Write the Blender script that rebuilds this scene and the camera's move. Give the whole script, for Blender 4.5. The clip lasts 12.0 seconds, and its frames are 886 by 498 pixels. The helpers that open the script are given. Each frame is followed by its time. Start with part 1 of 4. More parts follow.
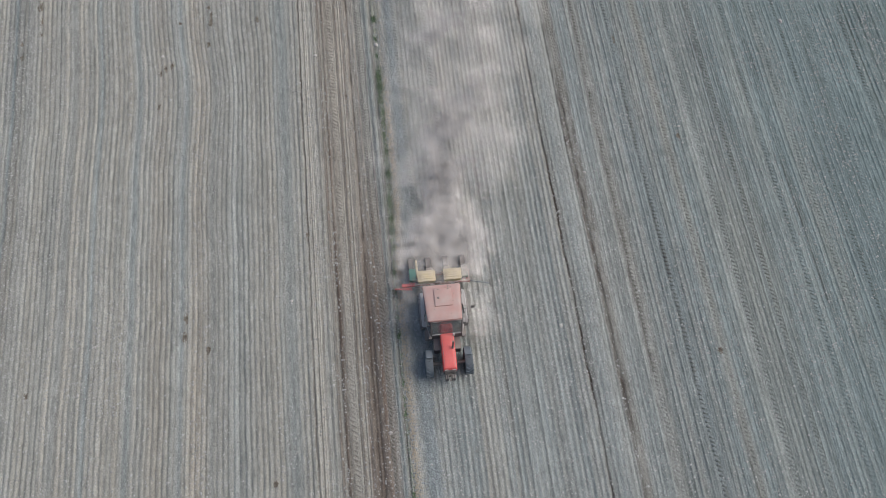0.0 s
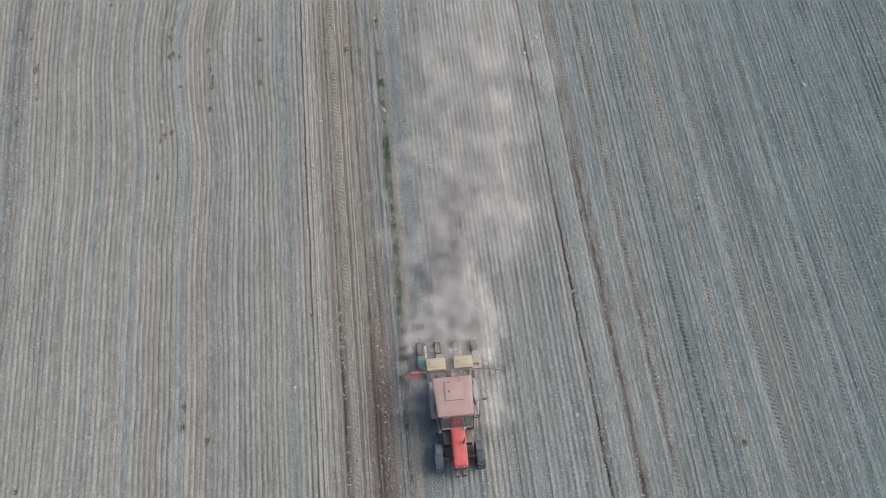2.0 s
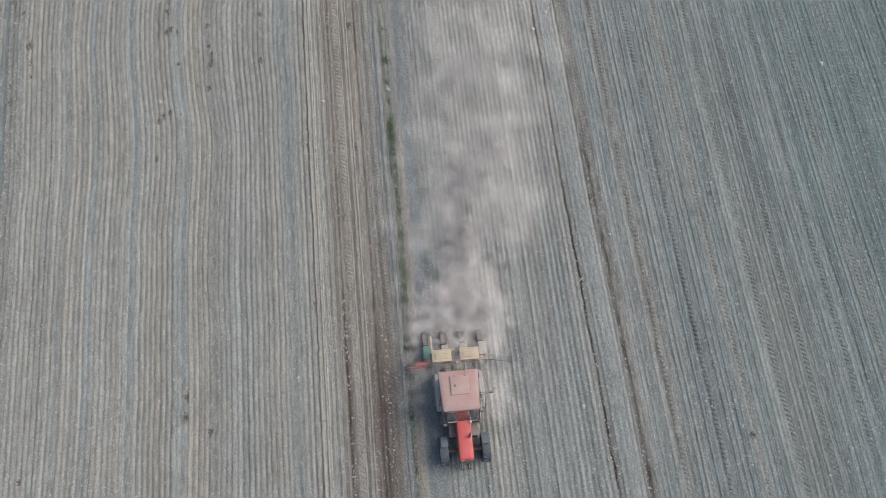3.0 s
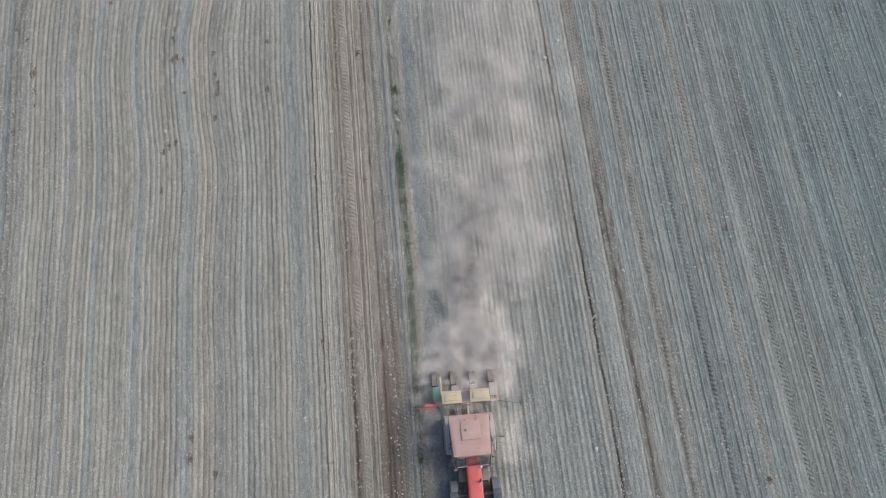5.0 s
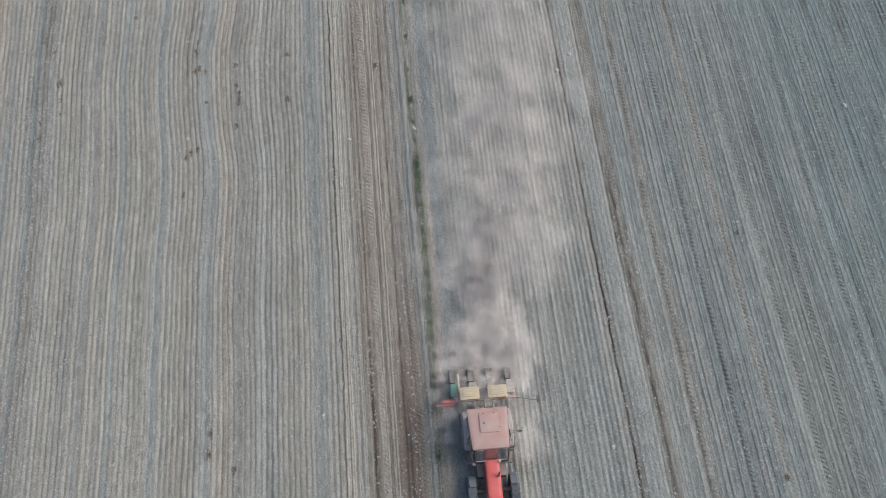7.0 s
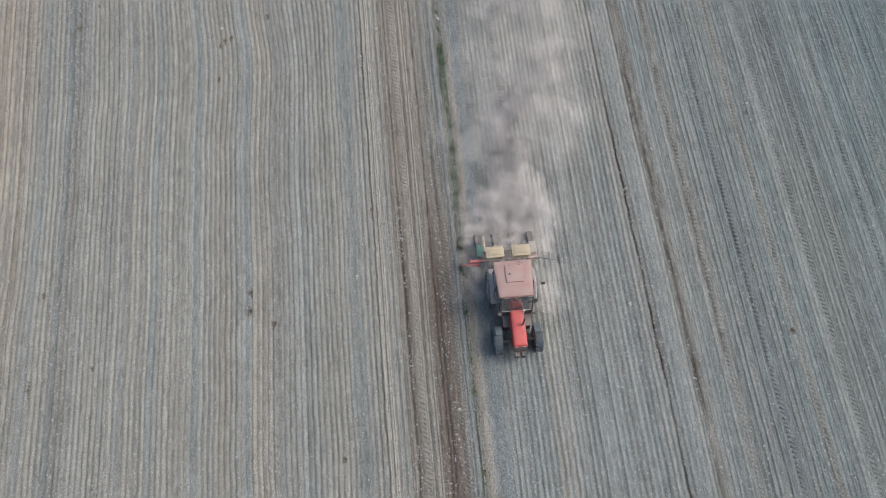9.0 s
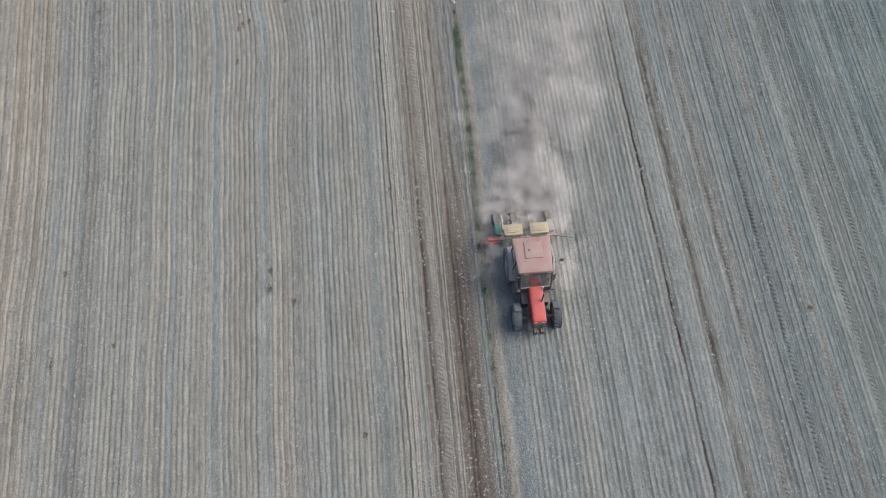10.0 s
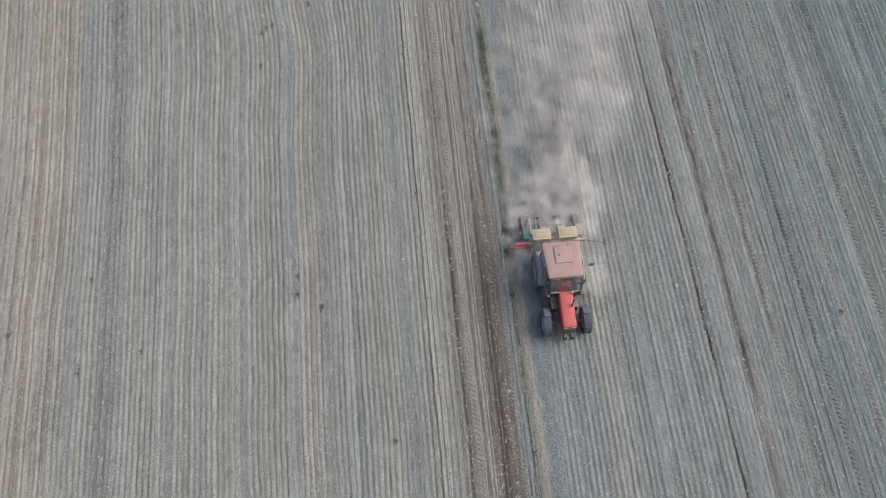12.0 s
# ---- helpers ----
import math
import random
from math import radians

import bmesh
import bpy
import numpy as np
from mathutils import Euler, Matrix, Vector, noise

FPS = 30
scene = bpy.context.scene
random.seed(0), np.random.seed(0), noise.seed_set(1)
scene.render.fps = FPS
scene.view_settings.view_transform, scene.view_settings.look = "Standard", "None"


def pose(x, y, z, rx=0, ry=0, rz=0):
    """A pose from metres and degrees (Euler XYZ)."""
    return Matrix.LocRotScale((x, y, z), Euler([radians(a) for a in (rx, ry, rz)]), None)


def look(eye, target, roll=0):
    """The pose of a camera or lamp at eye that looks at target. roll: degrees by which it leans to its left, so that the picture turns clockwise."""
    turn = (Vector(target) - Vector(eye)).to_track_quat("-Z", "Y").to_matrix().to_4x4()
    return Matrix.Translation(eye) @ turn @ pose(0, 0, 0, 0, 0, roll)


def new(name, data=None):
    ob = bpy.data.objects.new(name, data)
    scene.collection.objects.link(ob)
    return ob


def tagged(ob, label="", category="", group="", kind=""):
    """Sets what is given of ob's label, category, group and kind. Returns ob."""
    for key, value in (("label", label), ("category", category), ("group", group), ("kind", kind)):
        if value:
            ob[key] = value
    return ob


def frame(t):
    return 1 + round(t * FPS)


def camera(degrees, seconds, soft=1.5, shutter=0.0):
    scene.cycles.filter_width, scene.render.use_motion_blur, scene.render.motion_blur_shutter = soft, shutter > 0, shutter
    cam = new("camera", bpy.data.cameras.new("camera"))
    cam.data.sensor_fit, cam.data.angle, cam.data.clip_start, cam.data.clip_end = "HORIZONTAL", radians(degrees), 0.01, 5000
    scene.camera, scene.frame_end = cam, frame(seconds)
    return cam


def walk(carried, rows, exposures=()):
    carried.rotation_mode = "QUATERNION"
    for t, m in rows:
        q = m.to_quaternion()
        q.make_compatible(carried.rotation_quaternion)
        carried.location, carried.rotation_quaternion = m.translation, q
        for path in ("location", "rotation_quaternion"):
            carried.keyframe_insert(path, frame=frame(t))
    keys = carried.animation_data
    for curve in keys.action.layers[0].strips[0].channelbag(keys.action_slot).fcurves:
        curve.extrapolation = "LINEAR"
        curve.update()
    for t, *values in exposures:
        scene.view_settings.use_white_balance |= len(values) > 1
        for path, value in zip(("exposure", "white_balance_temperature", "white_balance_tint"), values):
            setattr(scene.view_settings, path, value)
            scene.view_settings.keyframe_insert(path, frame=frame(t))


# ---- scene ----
cam = camera(55.5, 12.0, soft=0.6)
PATH = [
    (0, (1.630, -17.738, 36.706), (2.055, -9.442, 18.513), 3.07),
    (0.5, (1.519, -16.698, 36.573), (1.955, -8.414, 18.374), 3.19),
    (1, (1.469, -15.673, 36.551), (1.861, -7.372, 18.360), 2.98),
    (1.5, (1.334, -14.733, 36.562), (1.729, -6.376, 18.396), 3.04),
    (2, (1.272, -13.777, 36.570), (1.639, -5.380, 18.422), 2.90),
    (2.1, (1.255, -13.572, 36.565), (1.628, -5.176, 18.417), 2.96),
    (2.2, (1.239, -13.368, 36.559), (1.617, -4.987, 18.404), 3.02),
    (2.3, (1.222, -13.164, 36.554), (1.597, -4.958, 18.319), 3.08),
    (2.4, (1.206, -12.959, 36.549), (1.568, -5.169, 18.132), 3.14),
    (2.5, (1.190, -12.756, 36.544), (1.540, -5.297, 17.990), 3.19),
    (2.6, (1.172, -12.581, 36.540), (1.515, -5.226, 17.944), 3.19),
    (3, (1.098, -11.880, 36.524), (1.429, -4.578, 17.908), 3.19),
    (4.9, (0.791, -10.142, 36.384), (1.050, -2.823, 17.773), 2.92),
    (5, (0.775, -10.107, 36.376), (1.029, -2.784, 17.766), 2.90),
    (5.1, (0.732, -10.077, 36.367), (1.000, -2.139, 18.012), 2.85),
    (5.2, (0.690, -10.048, 36.358), (0.959, -1.822, 18.130), 2.81),
    (5.3, (0.646, -10.020, 36.349), (0.909, -1.714, 18.157), 2.76),
    (5.4, (0.604, -9.991, 36.339), (0.860, -1.606, 18.184), 2.71),
    (5.5, (0.561, -9.962, 36.330), (0.811, -1.476, 18.222), 2.66),
    (6, (0.414, -10.374, 36.256), (0.650, -1.883, 18.150), 2.59),
    (6.5, (0.271, -11.149, 36.226), (0.485, -2.734, 18.083), 2.49),
    (7, (0.121, -12.421, 36.077), (0.312, -4.003, 17.936), 2.36),
    (8.8, (-0.757, -17.489, 36.034), (-0.600, -9.509, 17.696), 1.99),
    (9, (-0.957, -17.950, 35.975), (-0.779, -9.962, 17.641), 2.14),
    (9.5, (-1.484, -18.678, 35.865), (-1.256, -10.697, 17.528), 2.45),
    (10, (-1.693, -19.131, 35.700), (-1.562, -11.058, 17.403), 1.80),
    (10.5, (-1.920, -19.030, 35.662), (-1.857, -10.950, 17.367), 1.33),
    (11, (-2.223, -18.776, 35.626), (-2.189, -10.666, 17.345), 1.11),
    (11.5, (-2.578, -18.722, 35.598), (-2.517, -10.608, 17.318), 1.22),
    (12, (-2.809, -18.899, 35.557), (-2.755, -10.803, 17.269), 1.11),
]
walk(cam, [(t, look(eye, target, roll)) for t, eye, target, roll in PATH])

# ---- light ----
SUN_HEIGHT, SUN_TURN = radians(52), radians(82)      # sun behind thin cloud, shining across the rows
world = bpy.data.worlds.new("evening_sky")
scene.world = world
world.use_nodes = True
wn = world.node_tree.nodes
scene.cycles.transparent_max_bounces = 40     # the dust hangs in many thin layers
sky = wn.new("ShaderNodeTexSky")
sky.sky_type, sky.sun_disc = "NISHITA", False
sky.sun_elevation, sky.sun_rotation = SUN_HEIGHT, SUN_TURN
sky.air_density, sky.dust_density, sky.ozone_density = 0.8, 7.0, 1.0
world.node_tree.links.new(sky.outputs[0], wn["Background"].inputs[0])
wn["Background"].inputs[1].default_value = 0.17
sun = new("sun", bpy.data.lights.new("sun", "SUN"))
sun.data.energy, sun.data.angle, sun.data.color = 0.16, radians(50), (1.0, 0.86, 0.74)
sun.matrix_world = look((40 * math.sin(SUN_TURN), 40 * math.cos(SUN_TURN), 40 * math.tan(SUN_HEIGHT)), (0, 0, 0))
scene.view_settings.exposure = 0.0
scene.view_settings.use_white_balance = True
scene.view_settings.white_balance_temperature, scene.view_settings.white_balance_tint = 5840, 7.1


# ---- materials ----
class Mat:
    """A node material under construction."""

    def __init__(self, name):
        self.m = bpy.data.materials.new(name)
        self.m.use_nodes = True
        self.t = self.m.node_tree
        self.b = self.t.nodes["Principled BSDF"]
        self.coord = self.t.nodes.new("ShaderNodeTexCoord")

    def put(self, socket, value):
        if isinstance(value, bpy.types.NodeSocket):
            self.t.links.new(value, socket)
        elif isinstance(value, (tuple, list)):
            socket.default_value = (*value, 1.0)[:4] if socket.type == "RGBA" else value
        else:
            socket.default_value = value

    def noise(self, scale, detail=4.0, rough=0.55, stretch=(1, 1, 1), turn=0.0):
        mp = self.t.nodes.new("ShaderNodeMapping")
        mp.inputs["Scale"].default_value = stretch
        mp.inputs["Rotation"].default_value = (0, 0, turn)
        self.put(mp.inputs["Vector"], self.coord.outputs["Object"])
        n = self.t.nodes.new("ShaderNodeTexNoise")
        self.put(n.inputs["Vector"], mp.outputs[0])
        n.inputs["Scale"].default_value, n.inputs["Detail"].default_value, n.inputs["Roughness"].default_value = scale, detail, rough
        return n.outputs[0]

    def ramp(self, fac, lo, hi, a=0.0, b=1.0):
        n = self.t.nodes.new("ShaderNodeMapRange")
        self.put(n.inputs[0], fac)
        for k, v in enumerate((lo, hi, a, b)):
            n.inputs[k + 1].default_value = v
        return n.outputs[0]

    def math(self, op, a, b):
        n = self.t.nodes.new("ShaderNodeMath")
        n.operation = op
        self.put(n.inputs[0], a)
        self.put(n.inputs[1], b)
        return n.outputs[0]

    def mix(self, fac, a, b, how="MIX"):
        n = self.t.nodes.new("ShaderNodeMix")
        n.data_type, n.blend_type = "RGBA", how
        self.put(n.inputs[0], fac)
        self.put(n.inputs[6], a)
        self.put(n.inputs[7], b)
        return n.outputs[2]

    def bump(self, height, distance, strength=1.0):
        n = self.t.nodes.new("ShaderNodeBump")
        n.inputs["Strength"].default_value, n.inputs["Distance"].default_value = strength, distance
        self.put(n.inputs["Height"], height)
        self.t.links.new(n.outputs[0], self.b.inputs["Normal"])

    def done(self, colour, rough, metal=0.0):
        self.put(self.b.inputs["Base Color"], colour)
        self.put(self.b.inputs["Roughness"], rough)
        self.put(self.b.inputs["Metallic"], metal)
        return self.m


DUST = (0.42, 0.365, 0.31)


def painted(name, colour, dusty=0.4, rough=0.45, scale=3.0, metal=0.0):
    """Paint, rubber or metal with scratches and a film of field dust that lies on what faces up."""
    m = Mat(name)
    patch = m.ramp(m.noise(scale, 5.0), 0.3, 0.7)
    grain = m.ramp(m.noise(scale * 12, 3.0), 0.35, 0.65)
    geo = m.t.nodes.new("ShaderNodeNewGeometry")
    sep = m.t.nodes.new("ShaderNodeSeparateXYZ")
    m.t.links.new(geo.outputs["Normal"], sep.inputs[0])
    lying = m.ramp(sep.outputs[2], 0.1, 0.9, 0.35, 1.0)
    cover = m.math("MULTIPLY", lying, m.ramp(patch, 0.0, 1.0, dusty * 0.75, min(1.0, dusty * 1.25)))
    base = m.mix(grain, tuple(c * 0.85 for c in colour), tuple(min(1.0, c * 1.12) for c in colour))
    tint = m.mix(cover, base, DUST)
    m.bump(grain, 0.002, 0.3)
    return m.done(tint, m.ramp(cover, 0.0, 1.0, rough, 0.9), metal)


def earthy(name, low, high, scale=20.0, island=True):
    """Loose earth, stone or straw, each lump a little different."""
    m = Mat(name)
    n = m.ramp(m.noise(scale, 5.0, 0.65), 0.3, 0.7)
    if island:
        geo = m.t.nodes.new("ShaderNodeNewGeometry")
        n = m.math("ADD", m.math("MULTIPLY", n, 0.4), m.math("MULTIPLY", geo.outputs["Random Per Island"], 0.6))
    m.bump(n, 0.01, 0.5)
    return m.done(m.mix(n, low, high), 0.95)


def soil_material():
    m = Mat("dry_soil")
    at = m.t.nodes.new("ShaderNodeAttribute")
    at.attribute_name = "soil"
    crumbs = m.noise(26.0, 6.0, 0.7, (1, 0.6, 1))
    lumps = m.noise(7.0, 5.0, 0.6, (1, 0.45, 1))
    broad = m.noise(0.35, 4.0, 0.5)
    tone = m.math("MULTIPLY", m.ramp(crumbs, 0.3, 0.7, 0.60, 1.40), m.ramp(lumps, 0.25, 0.75, 0.86, 1.14))
    tone = m.math("MULTIPLY", tone, m.ramp(broad, 0.3, 0.7, 0.94, 1.06))
    grey = m.t.nodes.new("ShaderNodeCombineColor")
    for k in range(3):
        m.t.links.new(tone, grey.inputs[k])
    col = m.mix(1.0, at.outputs["Color"], grey.outputs[0], "MULTIPLY")
    m.bump(m.math("ADD", crumbs, m.math("MULTIPLY", lumps, 1.2)), 0.036, 1.0)
    m.b.inputs["Specular IOR Level"].default_value = 0.2
    return m.done(col, 0.95)


def glass_material():
    m = Mat("cab_glass")
    m.b.inputs["Transmission Weight"].default_value = 0.93
    m.b.inputs["IOR"].default_value = 1.45
    film = m.ramp(m.noise(5.0, 4.0), 0.3, 0.8, 0.01, 0.06)
    return m.done((0.80, 0.86, 0.84), film)


def dust_material():
    """Fine airborne dust: it scatters light to both sides, lets part of it pass, and thins out towards the rim of each puff."""
    m = Mat("airborne_dust")
    geo = m.t.nodes.new("ShaderNodeNewGeometry")
    thick = m.t.nodes.new("ShaderNodeAttribute")
    thick.attribute_name = "thickness"
    col = m.mix(geo.outputs["Random Per Island"], (0.82, 0.765, 0.69), (0.90, 0.85, 0.775))
    wisp = m.ramp(m.noise(1.1, 5.0, 0.62, (1, 0.6, 1)), 0.32, 0.68, 0.38, 1.0)
    cover = m.math("MULTIPLY", thick.outputs["Fac"], wisp)
    front, back, clear = (m.t.nodes.new("ShaderNodeBsdf" + k) for k in ("Diffuse", "Translucent", "Transparent"))
    m.put(front.inputs[0], col)
    m.put(back.inputs[0], col)
    both, veil = m.t.nodes.new("ShaderNodeMixShader"), m.t.nodes.new("ShaderNodeMixShader")
    both.inputs[0].default_value = 0.12
    m.put(veil.inputs[0], cover)
    m.t.links.new(front.outputs[0], both.inputs[1])
    m.t.links.new(back.outputs[0], both.inputs[2])
    m.t.links.new(clear.outputs[0], veil.inputs[1])
    m.t.links.new(both.outputs[0], veil.inputs[2])
    m.t.links.new(veil.outputs[0], m.t.nodes["Material Output"].inputs[0])
    return m.m


SOIL = soil_material()
CLOD = earthy("pale_clod", (0.15, 0.147, 0.134), (0.44, 0.436, 0.40), 30.0)
TREAD = earthy("turned_soil", (0.13, 0.12, 0.105), (0.30, 0.285, 0.25), 14.0)
BLUE_CLOD = earthy("moist_grey_clod", (0.13, 0.145, 0.148), (0.33, 0.345, 0.335), 14.0)
STONE = earthy("field_stone", (0.30, 0.28, 0.25), (0.52, 0.49, 0.44), 18.0, False)
HAZE = dust_material()
LEAF = earthy("weed_leaf", (0.045, 0.085, 0.042), (0.15, 0.185, 0.10), 8.0)
STRAW = earthy("dry_straw", (0.20, 0.165, 0.115), (0.40, 0.345, 0.25), 8.0)
WITHERED = earthy("withered_weed", (0.085, 0.072, 0.056), (0.22, 0.185, 0.14), 8.0)
RED = painted("tractor_red", (0.62, 0.035, 0.03), 0.22, 0.35)
ROOF_RED = painted("dusty_roof_red", (0.40, 0.10, 0.085), 0.68, 0.5, 1.6)
DARK_RED = painted("implement_red", (0.48, 0.03, 0.03), 0.25)
BLACK = painted("black_plastic", (0.026, 0.026, 0.028), 0.42)
IRON = painted("dark_iron", (0.05, 0.048, 0.046), 0.5, 0.55, metal=0.4)
RUBBER = painted("tyre_rubber", (0.045, 0.072, 0.088), 0.16, 0.8)
WORN_RUBBER = painted("dusty_tyre_rubber", (0.06, 0.07, 0.078), 0.55, 0.85)
RIM = painted("pale_rim", (0.46, 0.46, 0.44), 0.3, 0.5)
MUDGUARD = painted("grey_mudguard", (0.11, 0.135, 0.15), 0.06, 0.6)
YELLOW = painted("hopper_yellow", (0.56, 0.46, 0.20), 0.62, 0.5)
GREEN = painted("seed_box_green", (0.015, 0.17, 0.12), 0.2, 0.45)
WING = painted("dusty_wing", (0.38, 0.37, 0.36), 0.45, 0.6)
DUSTY_RED = painted("dust_covered_red", (0.34, 0.07, 0.06), 0.85, 0.8)
DUSTY_GREEN = painted("dust_covered_green", (0.10, 0.17, 0.14), 0.85, 0.8)
LAMP = painted("lamp_lens", (0.6, 0.6, 0.56), 0.25, 0.2)
AMBER = painted("amber_lens", (0.75, 0.26, 0.04), 0.1, 0.25)
FABRIC = painted("seat_cover", (0.04, 0.04, 0.045), 0.2, 0.9)
GLASS = glass_material()


# ---- mesh helpers ----
def part(name, bm, material, parent, label=""):
    me = bpy.data.meshes.new(name)
    bmesh.ops.recalc_face_normals(bm, faces=bm.faces)
    bm.to_mesh(me)
    bm.free()
    me.materials.append(material)
    ob = new(name, me)
    ob.parent = parent
    return tagged(ob, label)


def smooth(ob, angle=40):
    ob.data.shade_smooth()
    ob.data.set_sharp_from_angle(angle=radians(angle))
    return ob


def numpy_mesh(name, verts, faces, material, flat=True):
    """A mesh from arrays of vertices and of faces that all have the same number of corners."""
    me = bpy.data.meshes.new(name)
    n = faces.shape[1]
    me.vertices.add(len(verts))
    me.vertices.foreach_set("co", np.ascontiguousarray(verts, dtype=np.float32).ravel())
    me.loops.add(faces.size)
    me.loops.foreach_set("vertex_index", np.ascontiguousarray(faces, dtype=np.int32).ravel())
    me.polygons.add(len(faces))
    me.polygons.foreach_set("loop_start", np.arange(0, faces.size, n, dtype=np.int32))
    if not flat:
        me.polygons.foreach_set("use_smooth", np.ones(len(faces), dtype=bool))
    me.update(calc_edges=True)
    me.materials.append(material)
    return new(name, me)


def block(bm, x0, x1, y0, y1, z0, z1, bevel=0.015, turn=None):
    made = bmesh.ops.create_cube(bm, size=1.0)["verts"]
    for v in made:
        v.co = Vector(((x0 + x1) / 2 + v.co.x * (x1 - x0), (y0 + y1) / 2 + v.co.y * (y1 - y0), (z0 + z1) / 2 + v.co.z * (z1 - z0)))
    if bevel:
        edges = list({e for v in made for e in v.link_edges})
        made = bmesh.ops.bevel(bm, geom=edges, offset=bevel, segments=2, affect="EDGES", profile=0.6)["verts"]
    if turn is not None:
        for v in {v for v in made}:
            v.co = turn @ v.co
    return bm


def tube(bm, points, radius, n=10):
    """A round bar through points."""
    pts = [Vector(p) for p in points]
    rings = []
    for i, p in enumerate(pts):
        d = (pts[min(i + 1, len(pts) - 1)] - pts[max(i - 1, 0)]).normalized()
        side = d.cross(Vector((0, 0, 1)) if abs(d.z) < 0.9 else Vector((1, 0, 0))).normalized()
        up = side.cross(d)
        rings.append([bm.verts.new(p + radius * (math.cos(a) * side + math.sin(a) * up)) for a in (2 * math.pi * k / n for k in range(n))])
    for a, b in zip(rings, rings[1:]):
        for k in range(n):
            bm.faces.new((a[k], a[(k + 1) % n], b[(k + 1) % n], b[k]))
    bm.faces.new(rings[0])
    bm.faces.new(rings[-1][::-1])
    return bm


def outline(x0, x1, y0, y1, r, n=5):
    """A rounded rectangle, as points in the plane."""
    pts = []
    for cx, cy, a0 in ((x1 - r, y1 - r, 0), (x0 + r, y1 - r, 90), (x0 + r, y0 + r, 180), (x1 - r, y0 + r, 270)):
        for k in range(n + 1):
            a = radians(a0 + 90 * k / n)
            pts.append((cx + r * math.cos(a), cy + r * math.sin(a)))
    return pts


def stacked(levels, bend=None):
    """A body made of rounded rectangles (z, x0, x1, y0, y1, r) from its foot to its top."""
    bm = bmesh.new()
    rings = []
    for z, x0, x1, y0, y1, r in levels:
        ring = []
        for x, y in outline(x0, x1, y0, y1, r):
            ring.append(bm.verts.new((x, y, z + (bend(x, y) if bend else 0))))
        rings.append(ring)
    for a, b in zip(rings, rings[1:]):
        for k in range(len(a)):
            bm.faces.new((a[k], a[(k + 1) % len(a)], b[(k + 1) % len(a)], b[k]))
    bm.faces.new(rings[0][::-1])
    bm.faces.new(rings[-1])
    return bm


def turned(bm, profile, n, centre):
    """A body turned round an axle that lies across the tractor; profile: (radius, place along the axle), closed."""
    rings = []
    for k in range(n):
        a = 2 * math.pi * k / n
        rings.append([bm.verts.new((centre[0] + r * math.cos(a), centre[1] + s, centre[2] + r * math.sin(a))) for r, s in profile])
    m = len(profile)
    for i in range(n):
        a, b = rings[i], rings[(i + 1) % n]
        for k in range(m):
            bm.faces.new((a[k], a[(k + 1) % m], b[(k + 1) % m], b[k]))
    return bm


def slab(bm, corners, thick):
    """A flat pane of that thickness over four corners."""
    c = [Vector(p) for p in corners]
    n = (c[1] - c[0]).cross(c[3] - c[0]).normalized() * thick
    a, b = [bm.verts.new(p) for p in c], [bm.verts.new(p - n) for p in c]
    bm.faces.new(a)
    bm.faces.new(b[::-1])
    for k in range(4):
        bm.faces.new((a[k], b[k], b[(k + 1) % 4], a[(k + 1) % 4]))
    return bm


# ---- the field ----
ROW_LEAN = -0.105          # the rows drift this far sideways for each metre ahead
rng = np.random.default_rng(7)
TABLE = rng.random((256, 256)).astype(np.float32)
LINE = rng.random(4096).astype(np.float32)


def wave1(q, step, seed):
    """Smooth noise along one line, from -1 to 1."""
    a = np.asarray(q, dtype=np.float64) / step + seed * 37.7
    i = np.floor(a).astype(int)
    f = a - i
    f = f * f * (3 - 2 * f)
    return (LINE[i % 4096] * (1 - f) + LINE[(i + 1) % 4096] * f) * 2 - 1


def wave2(x, y, sx, sy, seed):
    """Smooth noise over the plane, from -1 to 1."""
    a, b = np.asarray(x, dtype=np.float64) / sx + seed * 17.3, np.asarray(y, dtype=np.float64) / sy + seed * 41.9
    i, j = np.floor(a).astype(int), np.floor(b).astype(int)
    f, g = a - i, b - j
    f, g = f * f * (3 - 2 * f), g * g * (3 - 2 * g)
    i0, i1, j0, j1 = i % 256, (i + 1) % 256, j % 256, (j + 1) % 256
    return ((TABLE[i0, j0] * (1 - f) + TABLE[i1, j0] * f) * (1 - g) + (TABLE[i0, j1] * (1 - f) + TABLE[i1, j1] * f) * g) * 2 - 1


def bell(q, centre, width):
    return np.exp(-((q - centre) / width) ** 2)


def band(v, lo, hi, soft=1.0):
    """1 between lo and hi, easing off outside."""
    return 1 / (1 + np.exp(-(v - lo) / soft * 4)) / (1 + np.exp((v - hi) / soft * 4))


EDGE = -4.05               # the furrow that ends the drilled field beside the lane


